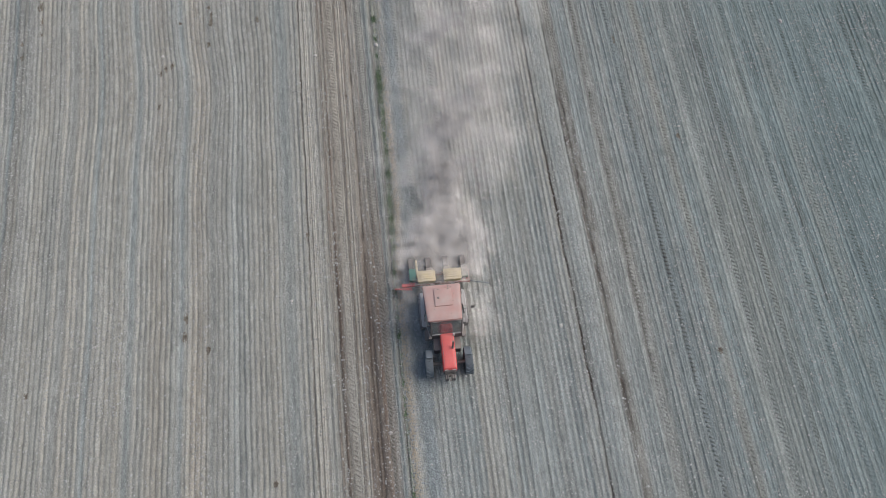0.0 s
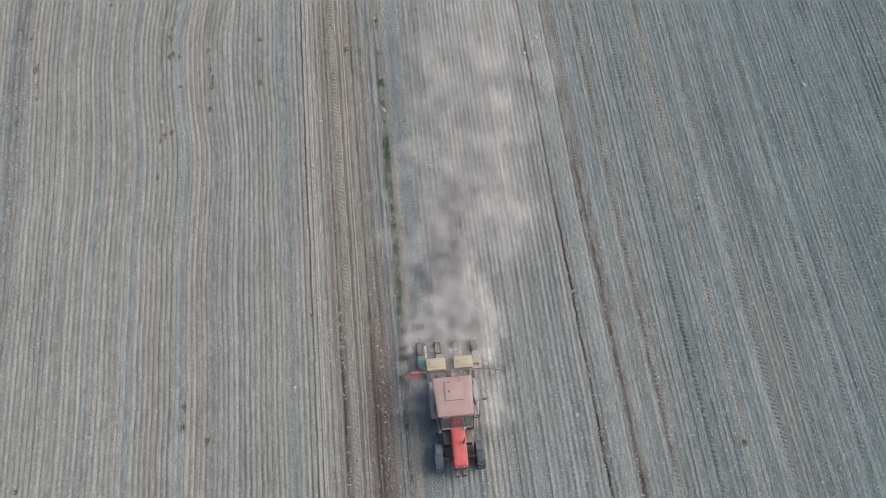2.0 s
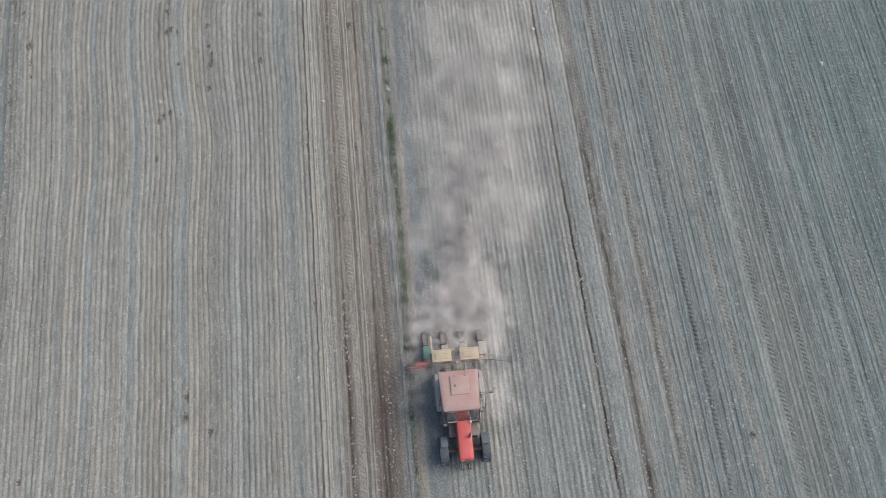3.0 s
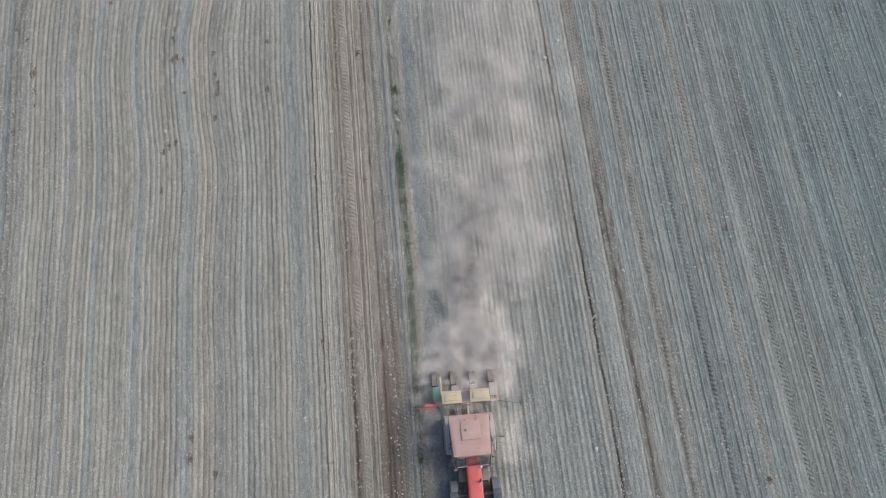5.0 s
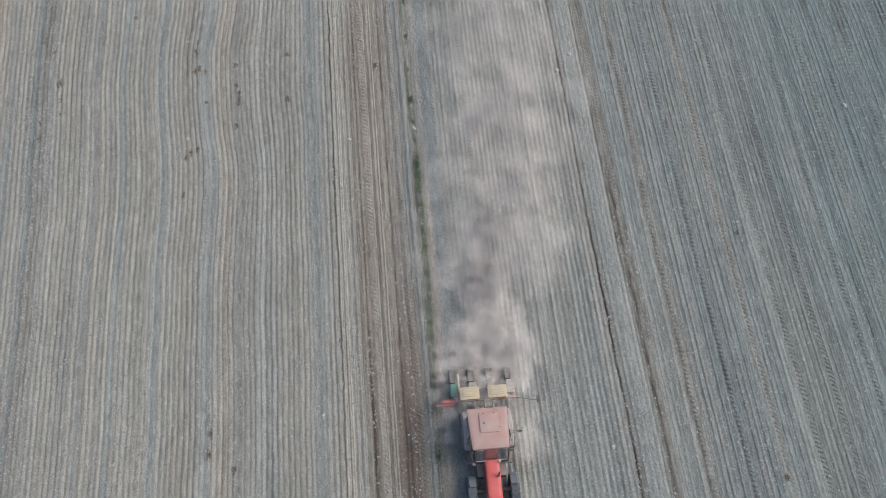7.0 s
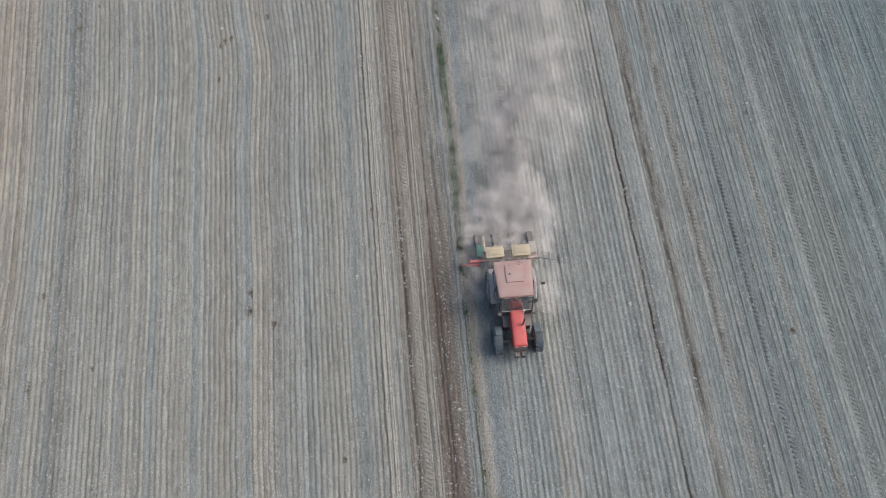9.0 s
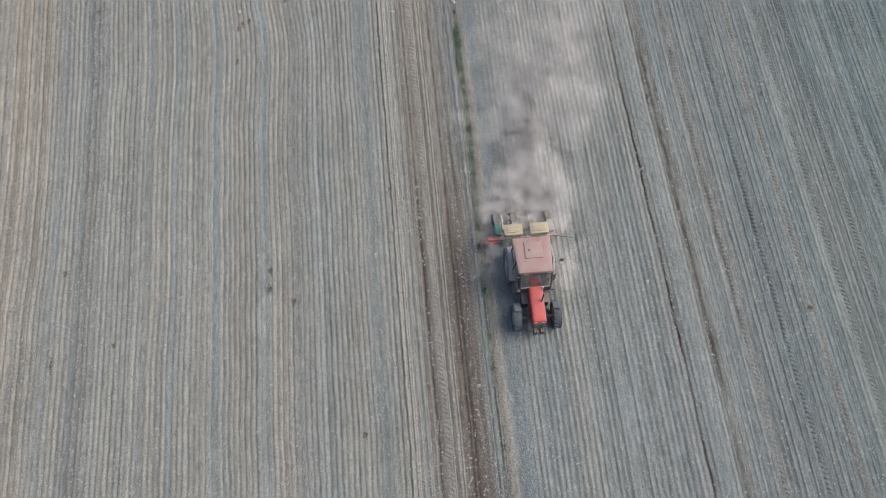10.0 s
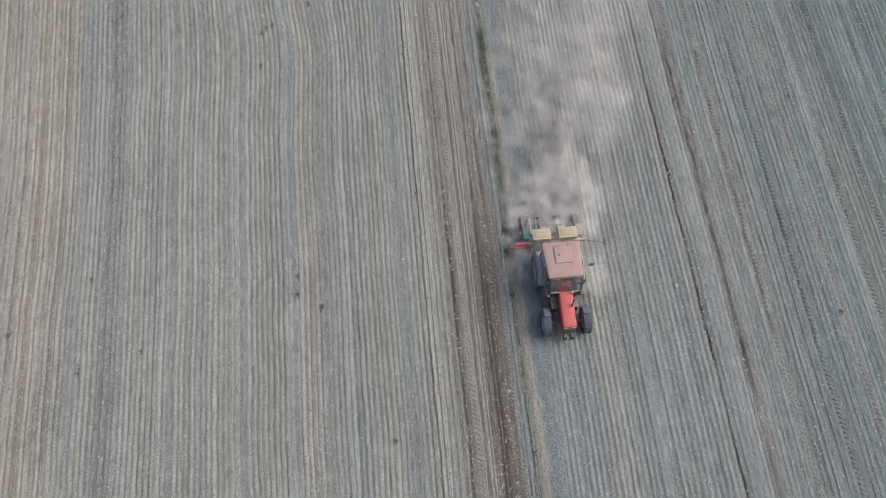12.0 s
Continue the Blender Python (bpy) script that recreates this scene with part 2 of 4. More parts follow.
def place_x(q, y):
    """Where row q lies at y: the drilled field fans out a little and its rows swing."""
    q, y = np.asarray(q, dtype=np.float64), np.asarray(y, dtype=np.float64)
    d = np.maximum(EDGE - q, 0)
    near = np.clip(y, -40, 45)
    swing = 0.24 * np.sin((near - 6.8) * 2 * np.pi / 14.5 + np.pi / 2) * np.clip(d / 4, 0, 1) * np.exp(-((near - 13) / 10) ** 2) * np.exp(-((d - 5) / 7) ** 2)
    small = 0.05 * wave2(q, near, 3.0, 2.5, 3) + 0.012 * wave2(q, near, 0.35, 0.45, 17)
    bend = (0.018 * np.clip(5 - near, 0, 40) - 0.008 * np.clip(near - 5, 0, 40)) * np.clip((q - 3) / 5, 0, 1)
    lane = (0.18 * bell(q, -0.85, 0.35) - 0.24 * bell(q, 0.3, 0.36)) * band(y, -90, -1, 5)
    return q + ROW_LEAN * y + lane - d * (0.0028 * np.maximum(near, 0) + 0.0008 * np.minimum(near, 0)) + swing + bend + small * np.clip(d, 0.3, 1)


def jag(y, seed):
    """How a torn furrow strays sideways."""
    return 0.04 * wave1(y, 0.35, seed) + 0.03 * wave1(y, 1.3, seed + 1)


def furrow(y):
    """Where the field's other furrow runs."""
    return 8.09 + jag(y, 33)


LEFT_BLUE = ((-12.35, 0.26), (-14.17, 0.14), (-15.54, 0.22), (-18.58, 0.10), (-19.82, 0.30), (-21.27, 0.17), (-22.57, 0.22), (-8.6, 0.22), (-10.05, 0.20), (-5.0, 0.34), (-23.8, 0.24))
RIGHT_TREADS = (9.6, 11.07, 12.88, 14.5, 16.1, 17.55, 19.42, 21.1, 22.4, 23.95, 25.95)
SPACING = 0.24


LANE_LINES = ((-3.55, 0.05, 0.3), (-3.0, 0.08, 0.42), (-2.74, 0.08, 0.8), (-2.05, 0.05, 0.25), (-1.75, 0.06, 0.4), (-1.4, 0.17, 0.38), (-1.08, 0.05, 0.5), (-0.58, 0.05, 0.45))


def flatness(q, y):
    """1 where wheels have pressed the ridges flat."""
    f = bell(q, -2.35, 0.26) + 0.5 * bell(q, -0.85, 0.2) + 0.5 * bell(q, -1.4, 0.3) + bell(q, 0.15, 0.4) + bell(q, 0.9, 0.4)
    for c, w in LEFT_BLUE:
        f = f + 0.85 * bell(q, c, w)
    for c in RIGHT_TREADS:
        f = f + 0.8 * bell(q, c, 0.24)
    f = f + 0.5 * bell(q, 8.75, 0.3)
    behind = band(y, -1.2, 400, 1.5)
    return np.clip(f + behind * (bell(q, 1.17, 0.24) + bell(q, 2.84, 0.24)), 0, 1)


# row, half width, from y, to y, strength
DAMP_NEAR = ((9.32, 0.06, 3, 34, 0.55), (9.5, 0.15, -10, 9, 0.85), (9.5, 0.13, -18, -11, 0.6), (9.52, 0.1, -24, -17.5, 0.85), (9.87, 0.1, 0, 32, 0.55), (11.05, 0.1, -7, 24, 0.6),
             (11.05, 0.06, -23, 3, 0.22), (12.88, 0.07, -8, 9, 0.6), (10.75, 0.05, 8, 30, 0.4))
DAMP_FAR = ((13.0, 0.09, -18, -11, 0.4), (14.4, 0.11, -19, -9, 0.4), (14.6, 0.1, 16, 24, 0.5), (15.8, 0.06, 14, 24, 0.6), (17.42, 0.1, 6, 15, 0.45), (17.45, 0.07, 17, 24, 0.4),
            (19.4, 0.09, 6, 12, 0.3), (22.2, 0.05, 17, 29, 0.75), (22.38, 0.05, 17, 25, 0.7), (23.9, 0.07, 17, 26, 0.75), (24.12, 0.06, 17, 23, 0.65), (27.5, 0.1, 24, 34, 0.8),
            (20.1, 0.06, -4, 4, 0.5), (24.38, 0.06, 18, 24, 0.6))
DAMP_DRILLED = ((2.15, 0.16, 15, 24, 0.5), (-10.95, 0.14, 13, 25, 0.35), (-8.75, 0.1, 16, 23, 0.35), (-18.0, 0.2, 15, 23, 0.3), (-22.7, 0.07, -24, 6, 0.45), (-21.9, 0.05, -24, 6, 0.35),
                (4.5, 0.14, -9, 5, 0.35), (1.55, 0.14, 11, 22, 0.35))


def damp_and_shade(q, y):
    """How far earth dark with moisture shows, 0 to 1; also darkens furrow bottoms and paints tread shade."""
    ragged = 0.5 + 0.5 * wave2(q, y, 0.09, 0.6, 5)
    patchy = np.clip(0.5 + 0.9 * wave2(q, y, 1.5, 3.0, 8), 0, 1)
    d = 0.95 * bell(q, EDGE + jag(y, 31), 0.05) * (0.4 + 0.6 * patchy)
    south = band(y, -60, -2.5, 6)
    d = d + (0.3 * bell(q, -1.5, 0.055) + 0.35 * bell(q, -1.3, 0.06)) * south + 0.5 * bell(q, -1.4, 0.30) * south * (0.5 + 0.5 * ragged) + 0.6 * bell(q, -2.72, 0.12) * band(y, -60, -1, 3) * (0.5 + 0.5 * ragged)
    d = d + 0.95 * bell(q, -1.42, 0.11) * (1 - south) * ragged * (0.45 + 0.55 * patchy) + 0.3 * bell(q, -1.72, 0.09) * ragged
    d = d + 0.45 * bell(q, -1.12, 0.07) * (0.4 + 0.6 * ragged) + 0.35 * bell(q, -0.62, 0.06) * ragged + 0.3 * bell(q, -2.02, 0.05) * patchy
    d = d + 0.5 * bell(q, -2.78, 0.08) * (0.4 + 0.6 * patchy) + 0.3 * bell(q, -3.3, 0.05) * patchy
    d = d + 0.5 * bell(q, -0.12, 0.07) * (0.2 + 0.8 * patchy)
    d = d + 1.0 * bell(q, furrow(y), 0.052) * (0.35 + 0.65 * patchy) + 0.5 * bell(q, 8.22, 0.15) * patchy * ragged
    for c, w, lo, hi, much in DAMP_NEAR + DAMP_FAR + DAMP_DRILLED:
        d = d + 1.15 * much * bell(q, c + 0.03 * wave1(y, 0.5, c * 3), w) * band(y, lo, hi, 1.2) * (0.35 + 0.65 * ragged)
    # brown crumbs and the relief shade of the prints, painted as dark lines
    for c in RIGHT_TREADS:
        much = 2.0 if c < 15 else 1.3
        d = d + much * (0.16 * bell(q, c - 0.16, 0.06) * patchy * ragged + 0.10 * bell(q, c + 0.12, 0.08) * ragged)
    return np.clip(d, 0, 1)


def ridge(q):
    """Which ridge a row belongs to, and how far across it."""
    a = (q + 0.05 * wave1(q, 1.9, 9)) / SPACING
    k = np.floor(a).astype(int)
    return k, a - k


def chance(k, seed):
    """A fixed random number from 0 to 1 for each ridge."""
    return LINE[(k * 7 + seed * 531) % 4096]


def height(q, y):
    """The soil's height: drilled ridges with narrow grooves between them, ruts, the lane's edge and lumps."""
    q, y = np.asarray(q, dtype=np.float64), np.asarray(y, dtype=np.float64)
    flat = flatness(q, y)
    lane = band(q, EDGE, 1.1, 0.3)
    k, f = ridge(q)
    half = np.abs(np.cos(np.pi * f))
    crest = band(q, 1.1, 4000, 0.2)
    groove = (half ** 4) * (1 - crest) + (1 - half ** 4) * crest * 0.8
    fine = np.cos(2 * np.pi * q * 2 / SPACING + 3 * chance(k, 4))
    amp = (0.024 + 0.030 * chance(k, 1)) * (1 - 0.3 * lane) * (1 + 0.15 * band(q, 1.1, 8.0, 0.4)) * (1 - 0.1 * band(q, 8.3, 4000, 0.5)) * (1 + 0.5 * wave2(q, y, 0.24, 0.45, 4))
    z = -amp * (1 - flat) * groove + (0.004 + 0.007 * chance(k, 6)) * (1 + 0.7 * band(q, 8.3, 4000, 0.5)) * fine * (1 - flat)
    z = z + 0.008 * (chance(k, 2) - 0.5) * (1 - flat) + 0.02 * wave1(q, 1.7, 1)
    z = z + (0.009 + 0.010 * bell(q, 0.75, 0.45) + 0.008 * lane) * wave2(q, y, 0.09, 0.20, 6) + 0.03 * wave2(q, y, 4, 6, 7)
    z = z - 0.03 * flat
    z = z + (0.010 * wave1(q, 0.045, 16) + 0.008 * wave1(q, 0.11, 18)) * band(q, EDGE + 0.2, 0.0, 0.2) * (1 + 0.5 * wave2(q, y, 0.1, 0.7, 19))
    torn = np.clip(0.6 + 0.8 * wave2(q, y, 0.6, 1.3, 21), 0.1, 1.2)
    z = z - 0.05 * bell(q, EDGE + jag(y, 31), 0.038) * torn + 0.02 * bell(q, EDGE - 0.13, 0.06)
    z = z - 0.045 * (bell(q, -1.48, 0.05) + bell(q, -1.32, 0.05)) * band(y, -60, -2.5, 6) + 0.02 * bell(q, -1.15, 0.07) * torn + 0.02 * bell(q, -1.6, 0.07) * torn
    z = z + 0.04 * bell(q, 0.03, 0.09) * torn - 0.04 * bell(q, -0.15, 0.08) * torn + 0.03 * bell(q, 0.35, 0.2)
    z = z - 0.055 * bell(q, furrow(y), 0.036) * torn + 0.03 * bell(q, 7.93, 0.07)
    z = z - 0.045 * bell(q, 9.5, 0.1) * band(y, -9, 8, 2) - 0.015 * bell(q, 11.05, 0.09) * torn
    return z


BEIGE, BLUISH = np.array((0.332, 0.299, 0.237)), np.array((0.202, 0.225, 0.213))
BROWN, RUSSET = np.array((0.060, 0.047, 0.036)), np.array((0.178, 0.138, 0.106))


def soil_colour(q, y):
    """Dry crust, blue-grey pressed soil and earth dark with moisture, in strips along the rows, with shade painted
    along the treads.
    """
    k, _ = ridge(q)
    lane = band(q, EDGE, 0.0, 0.15)
    right = band(q, 0.4, 4000, 1.0)
    cool = 0.42 + (0.20 - 0.10 * right) * wave1(q, 0.85, 3) + 0.20 * (chance(k, 8) - 0.5) + 0.11 * wave2(q, y, 1.1, 9, 9) + 0.30 * right * (1 - 0.5 * band(q, -9, 8.3, 0.5) * band(y, 3, 400, 6)) - 0.02 * lane
    cool = cool + 0.018 * np.clip(q - 9, 0, 14) - 0.34 * band(q, -40, -20.6, 0.5) - 0.3 * bell(q, -21.7, 0.22)
    for c, w in LEFT_BLUE:
        cool = cool + 0.32 * bell(q, c, w * 0.8)
    cool = cool + 0.55 * bell(q, -0.40, 0.18) + 0.3 * bell(q, -3.45, 0.3)
    cool = cool + 0.22 * bell(q, 8.75, 0.3) + 0.5 * bell(q, 0.85, 0.35) - 0.5 * bell(q, 0.36, 0.16) * band(y, -80, 9, 2)
    for c in (9.7, 11.15, 14.5):
        cool = cool - 0.25 * bell(q, c, 0.22)
    cool = np.clip(cool, 0, 1)[..., None]
    tone = 1 + 0.16 * lane * wave1(q, 0.055, 14) + 0.22 * (chance(k, 5) - 0.5) + 0.11 * wave1(q, 0.08, 4) + 0.05 * wave1(q, 0.5, 7) + 0.14 * wave2(q, y, 0.11, 0.5, 11) + 0.06 * wave2(q, y, 0.8, 4, 12)
    tone = tone * (1 - 0.10 * bell(q, 0.82, 0.36)) * (1 + 0.16 * bell(q, 0.05, 0.05)) * (1 - 0.010 * np.clip(q - 9, 0, 18)) * (1 - 0.07 * band(q, -3.2, 0.0, 0.3)) * (1 + 0.07 * band(y, -90, 0, 6) * band(q, 0.6, 8.0, 0.5)) * (1 - 0.005 * np.clip(-9 - q, 0, 17) * band(y, 6, 400, 6)) * (1 + 0.02 * band(q, -40, -20.6, 0.5)) * (1 + 0.07 * band(q, -15, -4.2, 2.0))
    col = (BEIGE * (1 - cool) + BLUISH * cool) * tone[..., None]
    col = col * (1 - np.clip(q - 9, 0, 16)[..., None] * np.array((0.0060, 0.0, 0.0004)))
    streak = np.clip(0.65 + 0.8 * wave2(q, y, 0.25, 3.0, 14), 0.1, 1.2)
    red = sum(much * bell(q, c, w) for c, w, much in LANE_LINES) * streak + (0.06 + 0.12 * band(y, -60, 2, 3)) * bell(q, -1.3, 0.7) + 0.42 * band(q, -1.74, -1.02, 0.14) * band(y, -90, -4, 7) + 0.28 * bell(q, -0.85, 0.18) * band(y, -90, 2, 4) + 0.10 * bell(q, -2.5, 0.5)
    red = red[..., None]
    col = col * (1 - np.clip(red, 0, 1)) + RUSSET * np.clip(red, 0, 1)
    wet_and_shade = damp_and_shade(q, y)[..., None]
    return col * (1 - wet_and_shade) + BROWN * wet_and_shade


def graded(lo, hi, step):
    """Even steps between lo and hi, then ever longer ones to the horizon."""
    inner = np.arange(lo, hi + step / 2, step)
    outer, d = [], step
    reach = 0.0
    while reach < 2600:
        d *= 1.35
        reach += d
        outer.append(reach)
    outer = np.array(outer)
    return np.concatenate([lo - outer[::-1], inner, inner[-1] + outer])


def tint_soil(ob, q, y, earth_shade=0.0):
    """Gives each vertex the soil's colour at its row; the last argument adds turned-up earth and painted shade."""
    tint = ob.data.color_attributes.new("soil", "FLOAT_COLOR", "POINT")
    rgba = np.ones((q.size, 4), dtype=np.float32)
    earth_shade = np.asarray(earth_shade, dtype=np.float64).reshape(-1, 1)
    rgba[:, :3] = np.clip(soil_colour(q, y).reshape(-1, 3) * (1 - earth_shade) + BROWN * earth_shade, 0.01, 0.9)
    tint.data.foreach_set("color", rgba.ravel())


def build_ground():
    qs, ys = graded(-26.4, 30.0, 0.04), graded(-16.0, 30.0, 0.13)
    qs = np.sort(np.concatenate([qs, qs[(qs > -4.3) & (qs < 0.6)] + 0.02]))
    q, y = np.meshgrid(qs, ys)
    verts = np.stack([place_x(q, y), y, height(q, y)], -1).reshape(-1, 3)
    nx, ny = len(qs), len(ys)
    a = (np.arange(ny - 1)[:, None] * nx + np.arange(nx - 1)[None]).reshape(-1)
    faces = np.stack([a, a + 1, a + nx + 1, a + nx], -1)
    ob = numpy_mesh("ground", verts, faces, SOIL, flat=False)
    tint_soil(ob, q, y)
    return tagged(ob, "dry grey-brown field soil drilled in long ridges", "ground", kind="structure")


build_ground()


# ---- tractor ----
def wheel(name, parent, centre, radius, width, rim_radius, lugs, outward, rubber):
    hub = new(name, None)
    hub.parent = parent
    hub.location = centre
    w = width / 2
    bm = bmesh.new()
    ring = [(rim_radius, -w * 0.75), (radius * 0.80, -w), (radius * 0.93, -w * 0.96), (radius * 0.965, -w * 0.7), (radius * 0.97, 0),
            (radius * 0.965, w * 0.7), (radius * 0.93, w * 0.96), (radius * 0.80, w), (rim_radius, w * 0.75)]
    turned(bm, ring, 40, (0, 0, 0))
    for k in range(lugs):
        for side in (-1, 1):
            a = 2 * math.pi * (k + (0.25 if side > 0 else -0.25)) / lugs
            spin = Matrix.Rotation(-a, 4, "Y") @ Matrix.Translation((radius * 0.975, side * w * 0.5, 0)) @ Matrix.Rotation(radians(38 * side), 4, "X")
            block(bm, -0.03, 0.032, -w * 0.56, w * 0.56, -0.024, 0.024, 0, spin)
    smooth(part("tyre", bm, rubber, hub, "black lugged tyre grey with dust"), 35)
    bm = bmesh.new()
    s = outward
    turned(bm, [(rim_radius + 0.015, -w * 0.72), (rim_radius + 0.015, w * 0.72), (rim_radius - 0.03, w * 0.70), (rim_radius - 0.05, w * 0.1 * s),
                (rim_radius * 0.5, w * 0.25 * s), (rim_radius * 0.28, w * 0.45 * s), (0.02, w * 0.46 * s), (0.02, -w * 0.1 * s),
                (rim_radius * 0.5, -w * 0.05 * s), (rim_radius - 0.06, -w * 0.1 * s), (rim_radius - 0.03, -w * 0.70)], 32, (0, 0, 0))
    smooth(part("rim", bm, RIM, hub, "pale painted steel rim"), 35)
    return hub


def arched(centre, radius, start, stop, y0, y1, thick, drop=0.0):
    """A mudguard: an arc of sheet over a wheel, with a turned-down outer lip."""
    bm = bmesh.new()
    n = 16
    low, high = [], []
    for k in range(n + 1):
        a = radians(start + (stop - start) * k / n)
        c, s = math.cos(a), math.sin(a)
        row_low, row_high = [], []
        for y, d in ((y0, 0), (y0 * 0.9 + y1 * 0.1, 0), (y0 * 0.12 + y1 * 0.88, 0), (y1, drop)):
            for r, row in ((radius - d, row_low), (radius + thick - d, row_high)):
                row.append(bm.verts.new((centre[0] + r * c, y, centre[2] + r * s)))
        low.append(row_low)
        high.append(row_high)
    for rows in (low, high):
        for a, b in zip(rows, rows[1:]):
            for k in range(3):
                bm.faces.new((a[k], a[k + 1], b[k + 1], b[k]))
    for k in range(n):
        for e in (0, 3):
            bm.faces.new((low[k][e], low[k + 1][e], high[k + 1][e], high[k][e]))
    for k in (0, n):
        for e in range(3):
            bm.faces.new((low[k][e], low[k][e + 1], high[k][e + 1], high[k][e]))
    return bm


def build_tractor(m):
    t = tagged(new("tractor"), "dusty red farm tractor pulling a planter across the field", "tractor")
    t.matrix_world = m

    # bonnet
    slope = lambda x, y: -0.11 * (x + 0.75) - 0.10 * max(0.0, abs(y) - 0.16) ** 1.5
    bonnet = smooth(part("bonnet", stacked([(0.98, -1.56, 0.0, -0.30, 0.30, 0.04), (1.30, -1.56, 0.02, -0.31, 0.31, 0.05), (1.43, -1.56, 0.015, -0.305, 0.305, 0.06),
                                            (1.485, -1.56, -0.015, -0.28, 0.28, 0.07), (1.508, -1.55, -0.06, -0.24, 0.24, 0.08), (1.514, -1.54, -0.12, -0.15, 0.15, 0.06)], slope),
                         RED, t, "bright red bonnet with a flat top"), 30)
    bm = bmesh.new()
    for s in (-1, 1):
        block(bm, -1.45, -0.10, s * 0.235 - 0.006, s * 0.235 + 0.006, 1.498, 1.512, 0)
    for v in bm.verts:
        v.co.z += -0.11 * (v.co.x + 0.75)
    part("bonnet_seam", bm, BLACK, bonnet)
    part("grille", block(bmesh.new(), -0.02, 0.045, -0.27, 0.27, 0.72, 1.27, 0.02), BLACK, t, "black radiator grille")
    bm = bmesh.new()
    for k in range(7):
        block(bm, 0.045, 0.058, -0.24, 0.24, 0.78 + k * 0.065, 0.80 + k * 0.065, 0.003)
    part("grille_bar", bm, IRON, t)
    for s in (-1, 1):
        part("headlight", block(bmesh.new(), -0.03, 0.03, s * 0.17 - 0.075, s * 0.17 + 0.075, 1.26, 1.345, 0.012), LAMP, t, "rectangular headlight")
    # engine, axle and front weights
    part("engine", block(bmesh.new(), -1.7, -0.08, -0.24, 0.24, 0.55, 1.02, 0.05), IRON, t, "dark engine and gearbox casing")
    part("gearbox", block(bmesh.new(), -3.4, -1.7, -0.27, 0.27, 0.5, 0.98, 0.06), IRON, t)
    part("front_axle", tube(bmesh.new(), [(-0.52, -0.80, 0.58), (-0.52, -0.3, 0.55), (-0.52, 0.3, 0.55), (-0.52, 0.80, 0.58)], 0.085, 12), IRON, t)
    part("rear_axle", tube(bmesh.new(), [(-2.95, -0.85, 0.76), (-2.95, 0.85, 0.76)], 0.13, 14), IRON, t)
    part("weight_bracket", block(bmesh.new(), -0.05, 0.12, -0.20, 0.20, 0.55, 0.70, 0.02), BLACK, t)
    for y in (-0.19, -0.105, 0.105, 0.19):
        part("front_weight", block(bmesh.new(), 0.10, 0.30, y - 0.036, y + 0.036, 0.48, 0.84, 0.02), BLACK, t, "black cast-iron front weight")
    part("tow_hook", tube(bmesh.new(), [(0.08, -0.03, 0.72), (0.34, -0.03, 0.72), (0.36, 0.03, 0.72), (0.08, 0.03, 0.72)], 0.018, 8), IRON, t)
    # wheels and mudguards
    for s in (-1, 1):
        wheel("front_wheel", t, (-0.52, s * 0.88, 0.565), 0.575, 0.36, 0.33, 16, s, RUBBER)
        wheel("rear_wheel", t, (-2.95, s * 0.88, 0.775), 0.79, 0.44, 0.46, 18, s, WORN_RUBBER)
        guard = arched((-0.52, 0, 0.565), 0.64, 98, 150, s * 0.71, s * 1.02, 0.025, 0.05)
        smooth(part("front_mudguard", guard, MUDGUARD, t, "grey plastic front mudguard"), 40)
        part("mudguard_stay", tube(bmesh.new(), [(-0.62, s * 0.66, 0.6), (-0.72, s * 0.66, 1.0), (-0.80, s * 0.76, 1.14)], 0.02, 8), IRON, t)
        guard = arched((-2.95, 0, 0.775), 0.84, 18, 150, s * 0.62, s * 1.03, 0.03, 0.08)
        smooth(part("rear_mudguard", guard, WING, t, "dusty grey rear mudguard"), 40)
        bm = bmesh.new()
        rim = [(-2.95 + 0.9 * math.cos(radians(a)), 0.775 + 0.9 * math.sin(radians(a))) for a in range(20, 161, 10)]
        face = [bm.verts.new((x, s * 0.655, z)) for x, z in rim] + [bm.verts.new((-3.7, s * 0.655, 0.98)), bm.verts.new((-2.1, s * 0.655, 0.98))]
        bm.faces.new(face)
        bmesh.ops.solidify(bm, geom=bm.faces[:], thickness=0.02)
        part("mudguard_side", bm, RED, t, "red inner side of the mudguard")
        part("rear_light", block(bmesh.new(), -3.74, -3.68, s * 0.83 - 0.08, s * 0.83 + 0.08, 1.02, 1.12, 0.012), DARK_RED, t)
        # steps and tank below the door
        part("step", block(bmesh.new(), -2.02, -1.62, s * 0.60, s * 0.92, 0.62, 0.66, 0.012), IRON, t)
        part("step", block(bmesh.new(), -2.00, -1.64, s * 0.60, s * 0.90, 0.92, 0.96, 0.012), IRON, t)
        part("fuel_tank", stacked([(0.52, -1.60, -1.0, min(s * 0.32, s * 0.60), max(s * 0.32, s * 0.60), 0.05), (1.0, -1.60, -1.0, min(s * 0.32, s * 0.60), max(s * 0.32, s * 0.60), 0.06)]), BLACK, t)
        # work lamps on the front corners of the cab
        part("corner_lamp", block(bmesh.new(), -1.52, -1.40, s * 0.74 - 0.07, s * 0.74 + 0.07, 1.36, 1.48, 0.02), BLACK, t)
        part("lamp_arm", tube(bmesh.new(), [(-1.60, s * 0.60, 1.42), (-1.47, s * 0.72, 1.42)], 0.018, 8), IRON, t)
    # exhaust
    bm = bmesh.new()
    tube(bm, [(-0.90, 0.19, 1.42), (-0.90, 0.19, 1.62)], 0.05, 12)
